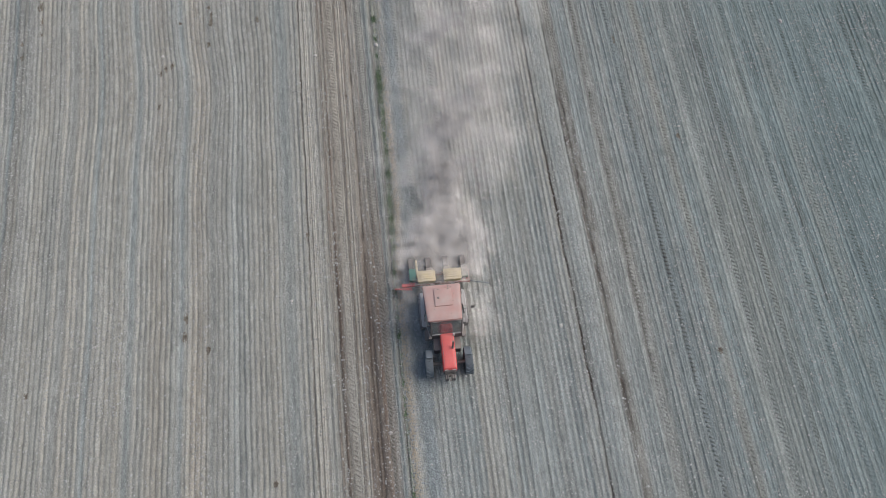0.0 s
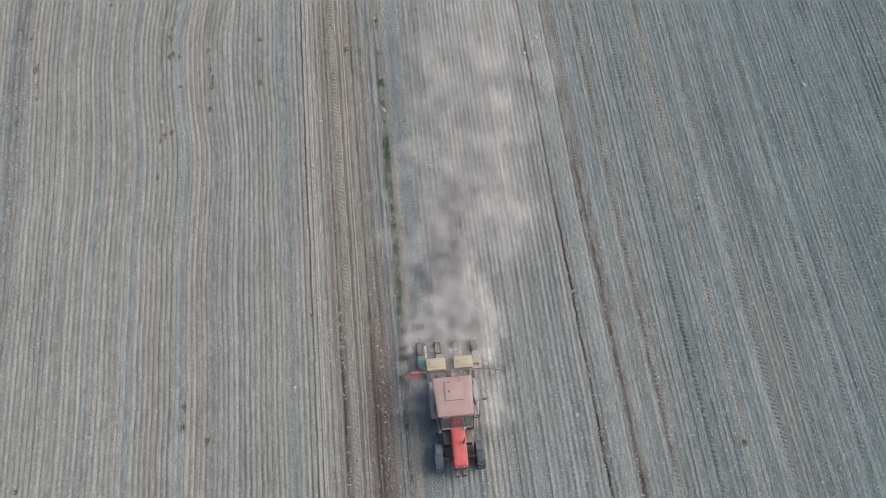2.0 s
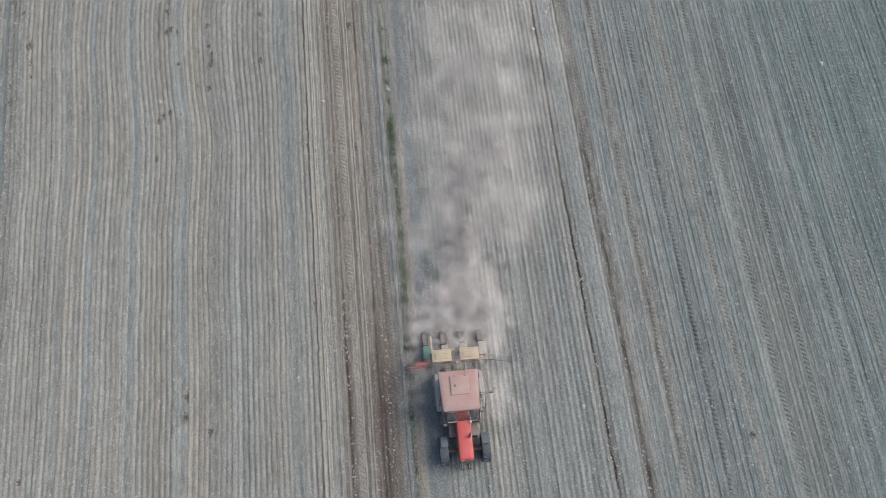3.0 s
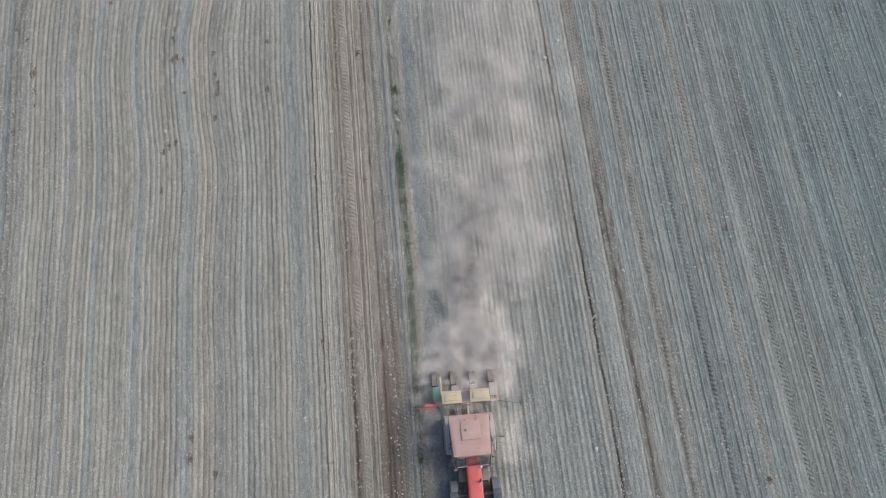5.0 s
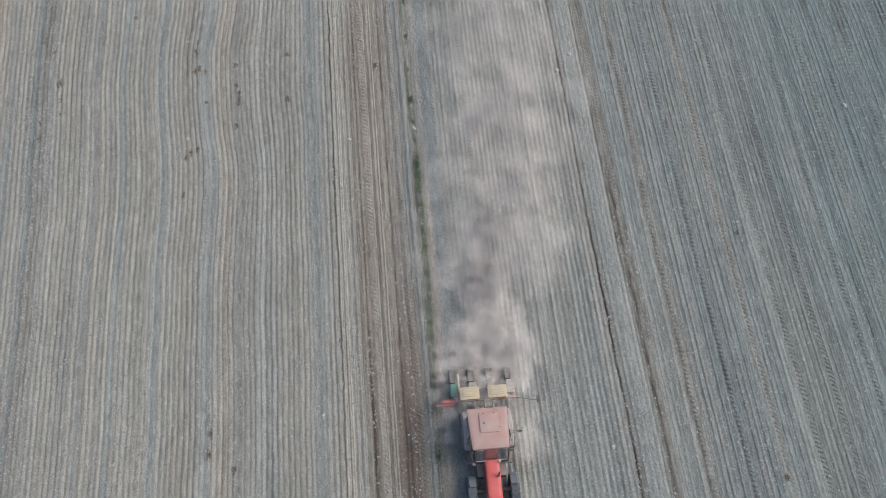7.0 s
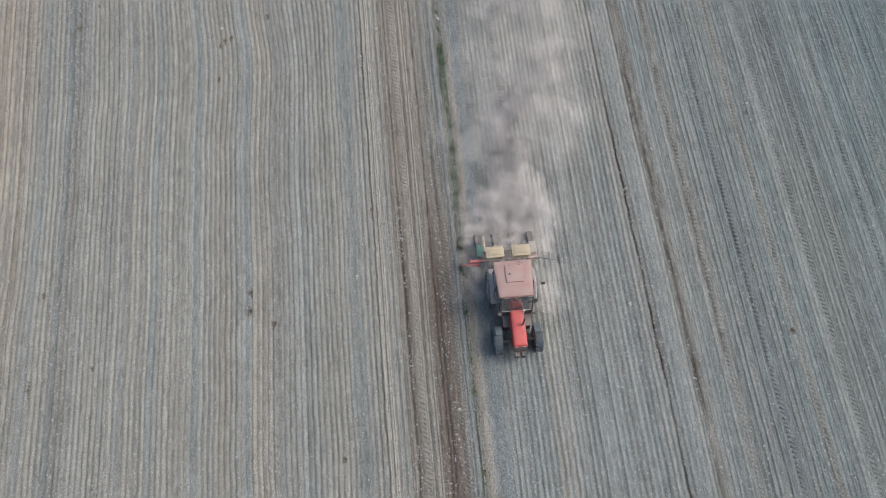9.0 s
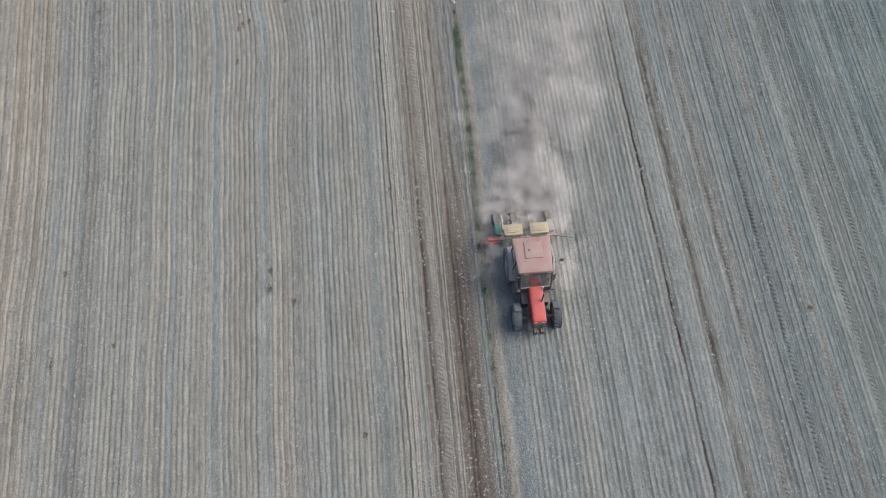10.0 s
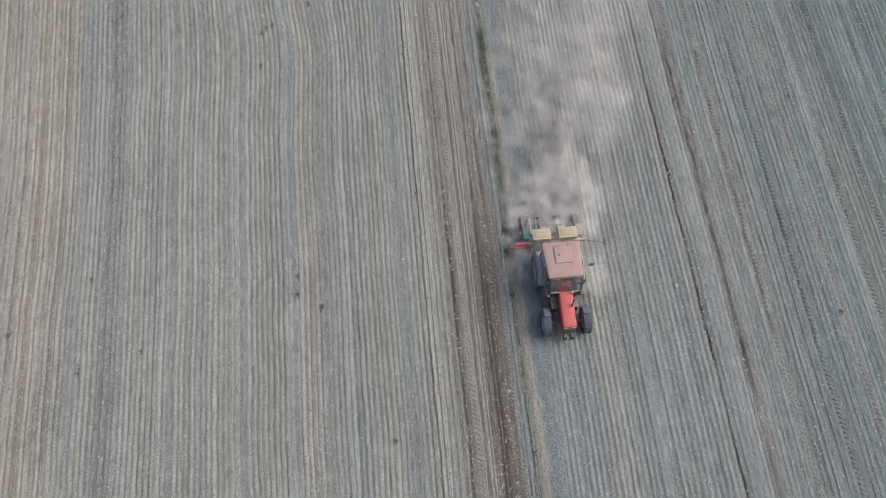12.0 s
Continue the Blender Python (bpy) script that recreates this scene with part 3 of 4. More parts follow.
    tube(bm, [(-0.90, 0.19, 1.62), (-0.90, 0.19, 1.66)], 0.06, 12)
    tube(bm, [(-0.90, 0.19, 1.66), (-0.91, 0.19, 2.16), (-0.95, 0.19, 2.26)], 0.036, 12)
    smooth(part("exhaust_pipe", bm, BLACK, t, "upright black exhaust pipe"), 40)
    part("air_intake", tube(bmesh.new(), [(-1.46, 0.30, 1.52), (-1.46, 0.30, 1.74)], 0.045, 10), LAMP, t, "pale air intake cap")
    # cab
    part("cab_floor", block(bmesh.new(), -3.30, -1.55, -0.64, 0.64, 0.98, 1.06, 0.02), BLACK, t)
    part("cab_front_panel", block(bmesh.new(), -1.62, -1.55, -0.64, 0.64, 1.06, 1.52, 0.02), BLACK, t)
    for s in (-1, 1):
        bm = bmesh.new()
        tube(bm, [(-1.55, s * 0.66, 1.06), (-1.54, s * 0.67, 1.55), (-1.88, s * 0.68, 2.56)], 0.032, 8)
        part("front_post", bm, BLACK, t)
        part("middle_post", tube(bmesh.new(), [(-2.46, s * 0.895, 1.40), (-2.51, s * 0.75, 2.56)], 0.028, 8), BLACK, t)
        part("rear_post", tube(bmesh.new(), [(-3.30, s * 0.70, 1.06), (-3.31, s * 0.84, 1.64), (-3.36, s * 0.74, 2.56)], 0.032, 8), BLACK, t)
        door = part("door", slab(bmesh.new(), [(-1.58, s * 0.71, 1.16), (-2.44, s * 0.90, 1.36), (-2.49, s * 0.745, 2.52), (-1.92, s * 0.70, 2.52)], 0.006), GLASS, t, "tinted glass cab door")
        part("door_sill", tube(bmesh.new(), [(-1.58, s * 0.71, 1.15), (-2.44, s * 0.90, 1.35), (-2.50, s * 0.875, 1.64), (-3.30, s * 0.845, 1.64)], 0.022, 8), WING, t)
        part("door_handle", block(bmesh.new(), -2.38, -2.26, min(s * 0.885, s * 0.92), max(s * 0.885, s * 0.92), 1.44, 1.48, 0.006), BLACK, door)
        part("side_window", slab(bmesh.new(), [(-2.50, s * 0.87, 1.66), (-3.30, s * 0.84, 1.66), (-3.34, s * 0.75, 2.52), (-2.52, s * 0.75, 2.52)], 0.006), GLASS, t)
    part("windscreen", slab(bmesh.new(), [(-1.545, -0.62, 1.56), (-1.545, 0.62, 1.56), (-1.865, 0.64, 2.52), (-1.865, -0.64, 2.52)], 0.006), GLASS, t, "dusty windscreen")
    part("windscreen_sill", tube(bmesh.new(), [(-1.54, -0.66, 1.55), (-1.54, 0.66, 1.55)], 0.026, 8), WING, t)
    part("windscreen_header", tube(bmesh.new(), [(-1.87, -0.67, 2.53), (-1.87, 0.67, 2.53)], 0.026, 8), BLACK, t)
    part("wiper", tube(bmesh.new(), [(-1.555, 0.0, 1.60), (-1.655, 0.24, 1.95)], 0.01, 6), BLACK, t)
    part("rear_window", slab(bmesh.new(), [(-3.32, 0.64, 1.25), (-3.32, -0.64, 1.25), (-3.37, -0.64, 2.52), (-3.37, 0.64, 2.52)], 0.006), GLASS, t)
    part("seat", stacked([(1.30, -2.95, -2.48, -0.25, 0.25, 0.06), (1.42, -2.95, -2.46, -0.26, 0.26, 0.08), (1.45, -2.93, -2.48, -0.23, 0.23, 0.08)]), FABRIC, t, "dark padded driver's seat")
    part("backrest", block(bmesh.new(), -3.02, -2.90, -0.24, 0.24, 1.42, 1.98, 0.05), FABRIC, t)
    part("seat_base", block(bmesh.new(), -2.90, -2.55, -0.18, 0.18, 1.05, 1.31, 0.02), BLACK, t)
    part("dashboard", stacked([(1.06, -1.96, -1.63, -0.27, 0.27, 0.06), (1.56, -1.98, -1.63, -0.29, 0.29, 0.08), (1.72, -1.97, -1.70, -0.25, 0.25, 0.07), (1.78, -1.92, -1.76, -0.18, 0.18, 0.06)]), RED, t, "red dashboard cowl")
    bm = bmesh.new()
    turned(bm, [(0.20 + 0.016 * math.cos(a), 0.016 * math.sin(a)) for a in (k * math.pi / 3 for k in range(6))], 24, (0, 0, 0))
    for a in (90, 210, 330):
        tube(bm, [(0, 0, 0), (0.2 * math.cos(radians(a)), 0, 0.2 * math.sin(radians(a)))], 0.012, 6)
    for v in bm.verts:
        v.co = Matrix.Translation((-2.10, 0, 1.70)) @ Matrix.Rotation(radians(-28), 4, "Y") @ Matrix.Rotation(radians(90), 4, "X") @ v.co
    part("steering_wheel", bm, BLACK, t)
    part("steering_column", tube(bmesh.new(), [(-1.86, 0, 1.5), (-2.10, 0, 1.70)], 0.03, 8), BLACK, t)
    # roof
    crown = lambda x, y: 0.035 * (1 - (y / 0.78) ** 2) - 0.02 * max(0.0, x + 2.2)
    roof = smooth(part("roof", stacked([(2.53, -3.40, -1.84, -0.73, 0.73, 0.05), (2.56, -3.44, -1.79, -0.775, 0.775, 0.07), (2.63, -3.44, -1.78, -0.78, 0.78, 0.07),
                                        (2.675, -3.42, -1.80, -0.765, 0.765, 0.07), (2.70, -3.37, -1.85, -0.71, 0.71, 0.07), (2.708, -3.28, -1.96, -0.62, 0.62, 0.07)], crown),
                       ROOF_RED, t, "faded red cab roof coated in dust"), 28)
    for v in roof.data.vertices:
        v.co.y = v.co.y * (1.07 - 0.12 * (v.co.x + 3.44) / 1.66) - 0.075
    hatch = smooth(part("roof_hatch", stacked([(2.70, -3.20, -2.42, -0.43, 0.33, 0.03), (2.752, -3.20, -2.42, -0.43, 0.33, 0.03), (2.76, -3.18, -2.44, -0.41, 0.31, 0.03)], lambda x, y: 0.02 * (1 - (y / 0.7) ** 2)),
                        ROOF_RED, t, "square raised roof hatch"), 28)
    for y in (-0.2, 0.24):
        part("hatch_hinge", block(bmesh.new(), -3.215, -3.16, y - 0.09, y - 0.01, 2.745, 2.79, 0.008), IRON, hatch)
    part("hatch_knob", block(bmesh.new(), -2.84, -2.75, -0.30, -0.21, 2.77, 2.81, 0.02), BLACK, hatch)
    for k, (x, y, a) in enumerate(((-3.33, 0.28, 0.05), (-2.30, -0.40, 0.03), (-2.62, 0.44, 0.03), (-3.28, 0.40, 0.03), (-2.05, 0.30, 0.025), (-2.95, 0.50, 0.03))):
        chip = part("paint_chip", stacked([(0.0, -a, a, -a * 0.4, a * 0.4, a * 0.3), (0.003, -a, a, -a * 0.4, a * 0.4, a * 0.3)]), BLACK, roof)
        chip.matrix_local = pose(x, y - 0.075, 2.735 + 0.004 - 0.035 * (y / 0.78) ** 2 + 0.007, 0, 0, 40 * k)
    for y in (-0.45, 0.45):
        part("rear_work_light", block(bmesh.new(), -3.52, -3.41, y - 0.10, y + 0.10, 2.56, 2.66, 0.02), BLACK, roof)
    for y in (-0.50, 0.50):
        part("front_work_light", block(bmesh.new(), -1.80, -1.73, y - 0.11, y + 0.11, 2.53, 2.60, 0.015), BLACK, roof)
    part("sun_visor", block(bmesh.new(), -1.83, -1.775, -0.66, 0.66, 2.50, 2.545, 0.01), BLACK, roof)
    # mirrors
    bm = bmesh.new()
    tube(bm, [(-2.42, 0.72, 2.02), (-2.50, 1.0, 2.0), (-2.55, 1.22, 1.98)], 0.014, 6)
    tube(bm, [(-2.48, 0.72, 2.35), (-2.54, 1.0, 2.15), (-2.55, 1.22, 2.05)], 0.012, 6)
    part("mirror_arm", bm, BLACK, t)
    part("mirror", block(bmesh.new(), -2.58, -2.53, 1.17, 1.33, 1.84, 2.12, 0.02), BLACK, t)
    for s in (-1, 1):
        part("small_mirror", block(bmesh.new(), -1.80, -1.76, s * 0.79 - 0.06, s * 0.79 + 0.06, 2.02, 2.24, 0.02), BLACK, t)
        part("small_mirror_arm", tube(bmesh.new(), [(-1.76, s * 0.68, 2.2), (-1.78, s * 0.79, 2.15)], 0.012, 6), BLACK, t)
    # rear linkage
    for s in (-1, 1):
        part("lower_link", tube(bmesh.new(), [(-3.30, s * 0.28, 0.55), (-4.16, s * 0.42, 0.72)], 0.035, 8), IRON, t)
    part("top_link", tube(bmesh.new(), [(-3.36, 0, 1.02), (-4.14, 0, 1.16)], 0.032, 8), IRON, t)
    part("drive_shaft", tube(bmesh.new(), [(-3.35, 0, 0.72), (-4.10, 0.05, 0.80)], 0.05, 10), YELLOW, t)
    return t


def build_planter(m):
    p = tagged(new("planter"), "four-row planter with yellow hoppers behind the tractor", "planter")
    p.matrix_world = m
    part("toolbar", block(bmesh.new(), -4.31, -4.21, -1.66, 1.40, 0.80, 0.92, 0.015), DUSTY_RED, p, "red steel toolbar thick with dust")
    part("toolbar", block(bmesh.new(), -4.86, -4.76, -1.40, 1.40, 0.62, 0.72, 0.012), DUSTY_RED, p)
    for y in (-1.35, -0.45, 0.45, 1.35):
        part("frame_bar", block(bmesh.new(), -4.80, -4.22, y - 0.045, y + 0.045, 0.70, 0.80, 0.012), DUSTY_RED, p)
    part("marker_bracket", block(bmesh.new(), -4.325, -4.20, -1.74, -1.16, 0.79, 0.93, 0.012), DARK_RED, p, "bright red marker bracket")
    part("hitch_mast", tube(bmesh.new(), [(-4.25, -0.38, 0.85), (-4.14, 0.0, 1.20), (-4.25, 0.38, 0.85)], 0.035, 8), DUSTY_RED, p)
    # folding row markers
    bm = bmesh.new()
    tube(bm, [(-4.12, -1.32, 0.86), (-4.12, -1.70, 0.82), (-4.20, -2.06, 0.70)], 0.034, 8)
    tube(bm, [(-4.22, -1.52, 0.90), (-4.08, -1.66, 0.84), (-4.10, -1.30, 0.70)], 0.028, 8)
    part("marker_arm", bm, DARK_RED, p, "red row marker arm")
    bm = bmesh.new()
    tube(bm, [(-4.24, 1.36, 0.86), (-4.14, 1.90, 0.80), (-4.08, 2.30, 0.70)], 0.024, 8)
    part("marker_arm", bm, MUDGUARD, p, "thin dusty row marker arm")
    for y in (-2.10, 2.33):
        bm = bmesh.new()
        turned(bm, [(0.16, -0.006), (0.16, 0.006), (0.03, 0.03), (0.03, -0.01)], 20, (-4.12, y, 0.66))
        part("marker_disc", bm, IRON, p)
    # fertiliser hoppers
    for y in (-0.61, 0.57):
        hopper = smooth(part("hopper", stacked([(0.92, -4.48, -4.32, y - 0.24, y + 0.24, 0.03), (1.16, -4.64, -4.17, y - 0.38, y + 0.38, 0.04), (1.44, -4.66, -4.15, y - 0.395, y + 0.395, 0.04),
                                                (1.45, -4.67, -4.14, y - 0.41, y + 0.41, 0.045), (1.475, -4.67, -4.14, y - 0.41, y + 0.41, 0.045), (1.485, -4.65, -4.16, y - 0.39, y + 0.39, 0.04)]), YELLOW, p, "pale yellow plastic hopper"), 28)
        smooth(part("lid", stacked([(1.48, -4.57, -4.25, y - 0.30, y + 0.30, 0.04), (1.512, -4.57, -4.25, y - 0.30, y + 0.30, 0.04), (1.522, -4.55, -4.27, y - 0.28, y + 0.28, 0.04)]), YELLOW, hopper), 28)
        for dx in (-4.47, -4.36):
            part("lid_rib", block(bmesh.new(), dx - 0.012, dx + 0.012, y - 0.22, y + 0.22, 1.518, 1.535, 0.004), YELLOW, hopper)
        part("hopper_leg", tube(bmesh.new(), [(-4.30, y - 0.2, 0.85), (-4.36, y - 0.2, 1.0)], 0.02, 6), IRON, hopper)
        part("hopper_leg", tube(bmesh.new(), [(-4.30, y + 0.2, 0.85), (-4.36, y + 0.2, 1.0)], 0.02, 6), IRON, hopper)
    # four planting units
    for y in (-1.22, -0.42, 0.38, 1.18):
        unit = new("planting_unit")
        unit.parent = p
        unit.location = (0, y, 0)
        smooth(part("seed_box", stacked([(0.62, -4.88, -4.58, -0.07, 0.07, 0.02), (0.76, -4.98, -4.44, -0.14, 0.14, 0.03), (0.98, -5.0, -4.42, -0.15, 0.15, 0.03), (1.01, -5.0, -4.42, -0.155, 0.155, 0.035), (1.03, -4.98, -4.44, -0.135, 0.135, 0.03)]), GREEN if y < -1 else DUSTY_GREEN, unit, "green plastic seed box" if y < -1 else "green seed box hidden under dust"), 28)
        if y < -1:
            part("chain_guard", block(bmesh.new(), -5.42, -4.60, 0.175, 0.265, 0.86, 1.04, 0.03), YELLOW, unit, "narrow yellow guard")
        smooth(part("wheel_cover", stacked([(0.54, -5.62, -5.06, -0.15, 0.11, 0.03), (0.80, -5.60, -5.06, -0.15, 0.11, 0.04), (0.85, -5.56, -5.08, -0.13, 0.09, 0.04)]), BLACK, unit, "black cover over the press wheel"), 28)
        part("link_arm", tube(tube(bmesh.new(), [(-4.30, -0.08, 0.84), (-4.80, -0.08, 0.56)], 0.022, 6), [(-4.30, 0.08, 0.84), (-4.80, 0.08, 0.56)], 0.022, 6), DARK_RED, unit)
        part("unit_frame", block(bmesh.new(), -5.45, -4.62, -0.045, 0.045, 0.42, 0.54, 0.012), IRON, unit)
        bm = bmesh.new()
        turned(bm, [(0.21, -0.012), (0.21, 0.012), (0.05, 0.03), (0.05, -0.03)], 24, (-4.78, 0.0, 0.16))
        part("opener_disc", bm, IRON, unit)
        bm = bmesh.new()
        turned(bm, [(0.12, -0.085), (0.24, -0.09), (0.27, -0.06), (0.27, 0.06), (0.24, 0.09), (0.12, 0.085)], 28, (-5.55, -0.06, 0.26))
        turned(bm, [(0.12, -0.02), (0.12, 0.02), (0.02, 0.03), (0.02, -0.03)], 16, (-5.55, -0.06, 0.26))
        smooth(part("press_wheel", bm, RUBBER, unit, "black press wheel"), 35)
        part("fork", tube(bmesh.new(), [(-5.30, -0.02, 0.50), (-5.55, 0.06, 0.28)], 0.02, 6), IRON, unit)
        part("depth_lever", tube(bmesh.new(), [(-4.40, 0.0, 0.98), (-4.36, 0.0, 1.16)], 0.014, 6), BLACK, unit)
    return p


NOSE = (2.77, -7.32)          # where the tractor's bonnet ends
HEADING = Matrix.Translation((*NOSE, -0.03)) @ Matrix.Rotation(math.atan2(-0.994, 0.106), 4, "Z")
build_tractor(HEADING)
build_planter(HEADING)


# ---- stones, weeds and loose earth ----
def ground_point(x, y):
    """The row and the height under a place."""
    q = x - ROW_LEAN * y
    for _ in range(6):
        q = q + (x - float(place_x(q, y)))
    return q, float(height(q, y))


def build_stone(x, y, size, seed):
    bm = bmesh.new()
    bmesh.ops.create_icosphere(bm, subdivisions=3, radius=1.0)
    for v in bm.verts:
        n = noise.noise(v.co * 1.3 + Vector((seed * 9.1, 0, 0)))
        v.co = Vector((v.co.x * 1.15, v.co.y * 0.9, max(v.co.z, -0.5) * 0.62)) * size * (1 + 0.35 * n)
    ob = smooth(part("stone", bm, STONE, None), 60)
    ob.matrix_world = pose(x, y, ground_point(x, y)[1] + size * 0.15, 0, 0, seed * 47)
    return tagged(ob, "pale rounded stone lying on the dry soil", "stone", "stones in the field")


for k, (x, y, size) in enumerate(((6.32, 14.75, 0.13), (21.18, 13.02, 0.15), (-1.09, 11.0, 0.13), (-4.29, 10.25, 0.11), (-12.36, 10.12, 0.10), (7.02, 15.87, 0.12),
                                  (8.27, 21.18, 0.10), (-12.4, 9.0, 0.06), (-9.6, 7.1, 0.07), (12.3, 29.9, 0.08), (13.9, 17.0, 0.07), (14.7, 6.1, 0.08), (-4.56, -3.7, 0.08),
                                  (7.92, -4.84, 0.10), (9.6, 3.3, 0.09), (0.2, -9.8, 0.10), (-13.2, -6.0, 0.07), (10.8, 24.0, 0.08))):
    build_stone(x, y, size * 0.85, k + 1)


def blades(n, spread_x, spread_y, length, lean, seed, thin=0.006):
    """Tapered blades that spring from an oval patch."""
    r = np.random.default_rng(seed)
    a, d = r.random(n) * 2 * np.pi, np.minimum(np.abs(r.standard_normal(n)) * 0.55, 1.0)
    bx, by = d * np.cos(a) * spread_x, d * np.sin(a) * spread_y
    way = r.random(n) * 2 * np.pi
    size = length * (0.5 + 0.8 * r.random(n))
    tilt = lean * (0.4 + 0.9 * r.random(n))
    w = thin * (0.7 + 0.8 * r.random(n))
    cx, cy = np.cos(way), np.sin(way)
    verts = np.zeros((n, 5, 3))
    for k, (along, wide) in enumerate(((0.0, 1.0), (0.0, -1.0), (0.55, 0.9), (0.55, -0.9), (1.0, 0.0))):
        out = size * along * np.sin(tilt * (0.6 + 0.5 * along))
        verts[:, k, 0] = bx + cx * out - cy * w * wide
        verts[:, k, 1] = by + cy * out + cx * w * wide
        verts[:, k, 2] = size * along * np.cos(tilt * (0.6 + 0.5 * along))
    base = (np.arange(n) * 5)[:, None]
    faces = np.concatenate([base + np.array([[0, 1, 3]]), base + np.array([[0, 3, 2]]), base + np.array([[2, 3, 4]])])
    return verts.reshape(-1, 3), faces


def build_tuft(name, x, y, wide, long, n, length, material, label, category, group, seed, thin=0.012, lean=1.0):
    verts, faces = blades(n, wide, long, length, lean, seed, thin)
    ob = numpy_mesh(name, verts, faces, material)
    ob.matrix_world = pose(x, y, ground_point(x, y)[1] - 0.01, 0, 0, 6)
    return tagged(ob, label, category, group)


# place along the lane, number of blades
EDGE_WEEDS = ((8.95, 420), (8.3, 620), (7.5, 420), (6.7, 200), (6.1, 260), (5.3, 130),
              (4.4, 260), (12.7, 300), (11.4, 110), (10.3, 110), (14.6, 90), (16.8, 110),
              (19.2, 380), (20.6, 150), (22.4, 110), (24.9, 160), (28.6, 180), (3.1, 320),
              (1.7, 190), (0.6, 150), (-1.0, 200), (-2.2, 110), (-4.5, 90), (-7.6, 80),
              (-9.0, 110), (-12.4, 70), (-3.2, 180), (-5.4, 120), (2.4, 160))
for k, (y, n) in enumerate(EDGE_WEEDS):
    wide, long = 0.065 + 0.0002 * n, 0.15 + 0.0005 * n
    q = 0.08 + 0.03 * math.sin(k * 2.3)
    build_tuft("weed_tuft", float(place_x(q, y)), y, wide, long, int(n * 0.5), 0.12, LEAF, "green weeds growing along the edge of the lane", "weed", "weeds along the lane", 100 + k)

DEAD_WEEDS_AHEAD = ((-12.09, 9.30, 0.12, 0.2), (-10.01, 10.90, 0.1, 0.14), (-10.31, 13.40, 0.08, 0.2), (-16.16, 17.60, 0.08, 0.1), (-10.06, 12.40, 0.14, 0.3), (-10.11, 12.90, 0.1, 0.2),
                    (-10.51, 14.66, 0.16, 0.13), (-12.68, 16.14, 0.2, 0.25), (-12.61, 15.30, 0.1, 0.15), (-12.56, 14.20, 0.1, 0.2), (-19.08, 12.30, 0.2, 0.35), (-19.36, 13.30, 0.2, 0.3),
                    (-18.96, 11.40, 0.14, 0.2), (-20.00, 15.20, 0.14, 0.16), (-20.66, 15.80, 0.24, 0.06), (-19.86, 10.80, 0.14, 0.2), (-19.66, 9.90, 0.12, 0.2), (-11.76, 9.50, 0.1, 0.16),
                    (-13.36, 20.50, 0.12, 0.1), (-13.26, 21.80, 0.1, 0.1))
DEAD_WEEDS_BACK = ((-12.7, 15.5, 0.08, 0.14), (-12.36, 14.4, 0.1, 0.16), (-18.4, -9.3, 0.08, 0.4), (-21.8, -7.6, 0.12, 0.12), (-3.2, 14.83, 0.14, 0.14), (-2.54, 7.72, 0.16, 0.28),
                   (-15.9, -8.26, 0.1, 0.1), (-9.3, -4.6, 0.12, 0.25), (-9.25, -5.5, 0.12, 0.2), (-8.1, -6.1, 0.08, 0.15), (-12.3, 9.0, 0.08, 0.12), (-12.1, 6.9, 0.08, 0.12),
                   (-7.9, 15.4, 0.12, 0.16), (-7.6, 12.6, 0.12, 0.2), (-12.0, 14.2, 0.1, 0.16), (-11.7, 12.3, 0.1, 0.12), (11.8, 11.6, 0.14, 0.28), (14.6, 5.5, 0.08, 0.1),
                   (-4.05, -0.3, 0.13, 0.1), (15.2, -6.0, 0.12, 0.14), (-4.6, -12.0, 0.08, 0.1), (-5.4, -17.3, 0.1, 0.1), (-18.6, -4.9, 0.12, 0.12))
for k, (x, y, wide, long) in enumerate(DEAD_WEEDS_AHEAD + DEAD_WEEDS_BACK):
    build_tuft("withered_weed", x, y, wide * 0.85, long * 1.15, 95, 0.10, WITHERED, "dark withered weed flattened on the soil", "weed", "withered weeds in the field", 300 + k, 0.02, 1.5)


def scatter_strip(name, q, y, length, material, seed, thin, label, category):
    """Loose stalks lying along a strip."""
    r = np.random.default_rng(seed)
    n = len(q)
    verts, faces = blades(n, 0.0, 0.0, length, 1.9, seed, thin)
    x, z = place_x(q, y), height(q, y)
    verts = verts.reshape(n, 5, 3) + np.stack([x, y, z + 0.006], -1)[:, None]
    return tagged(numpy_mesh(name, verts.reshape(-1, 3), faces, material), label, category, kind="stuff")


r = np.random.default_rng(21)
n = 3800
y = np.concatenate([r.uniform(-16, 6, 2900), r.uniform(6, 27, 900)])
scatter_strip("straw", 0.33 + 0.07 * r.standard_normal(n), y, 0.12, STRAW, 22, 0.008, "dry pale straw along the lane's edge", "straw")
n = 9000
y = np.concatenate([r.uniform(-23, 34, 5000), r.uniform(-3, 9.5, 4000)])
scatter_strip("sparse_grass", 0.08 + 0.09 * r.standard_normal(n), y, 0.10, LEAF, 24, 0.006, "sparse low grass along the lane's edge", "grass")
n = 900
scatter_strip("straw", r.uniform(-3.0, -0.2, n), r.uniform(-24, 34, n), 0.10, STRAW, 23, 0.006, "scattered straw on the earth lane", "straw")


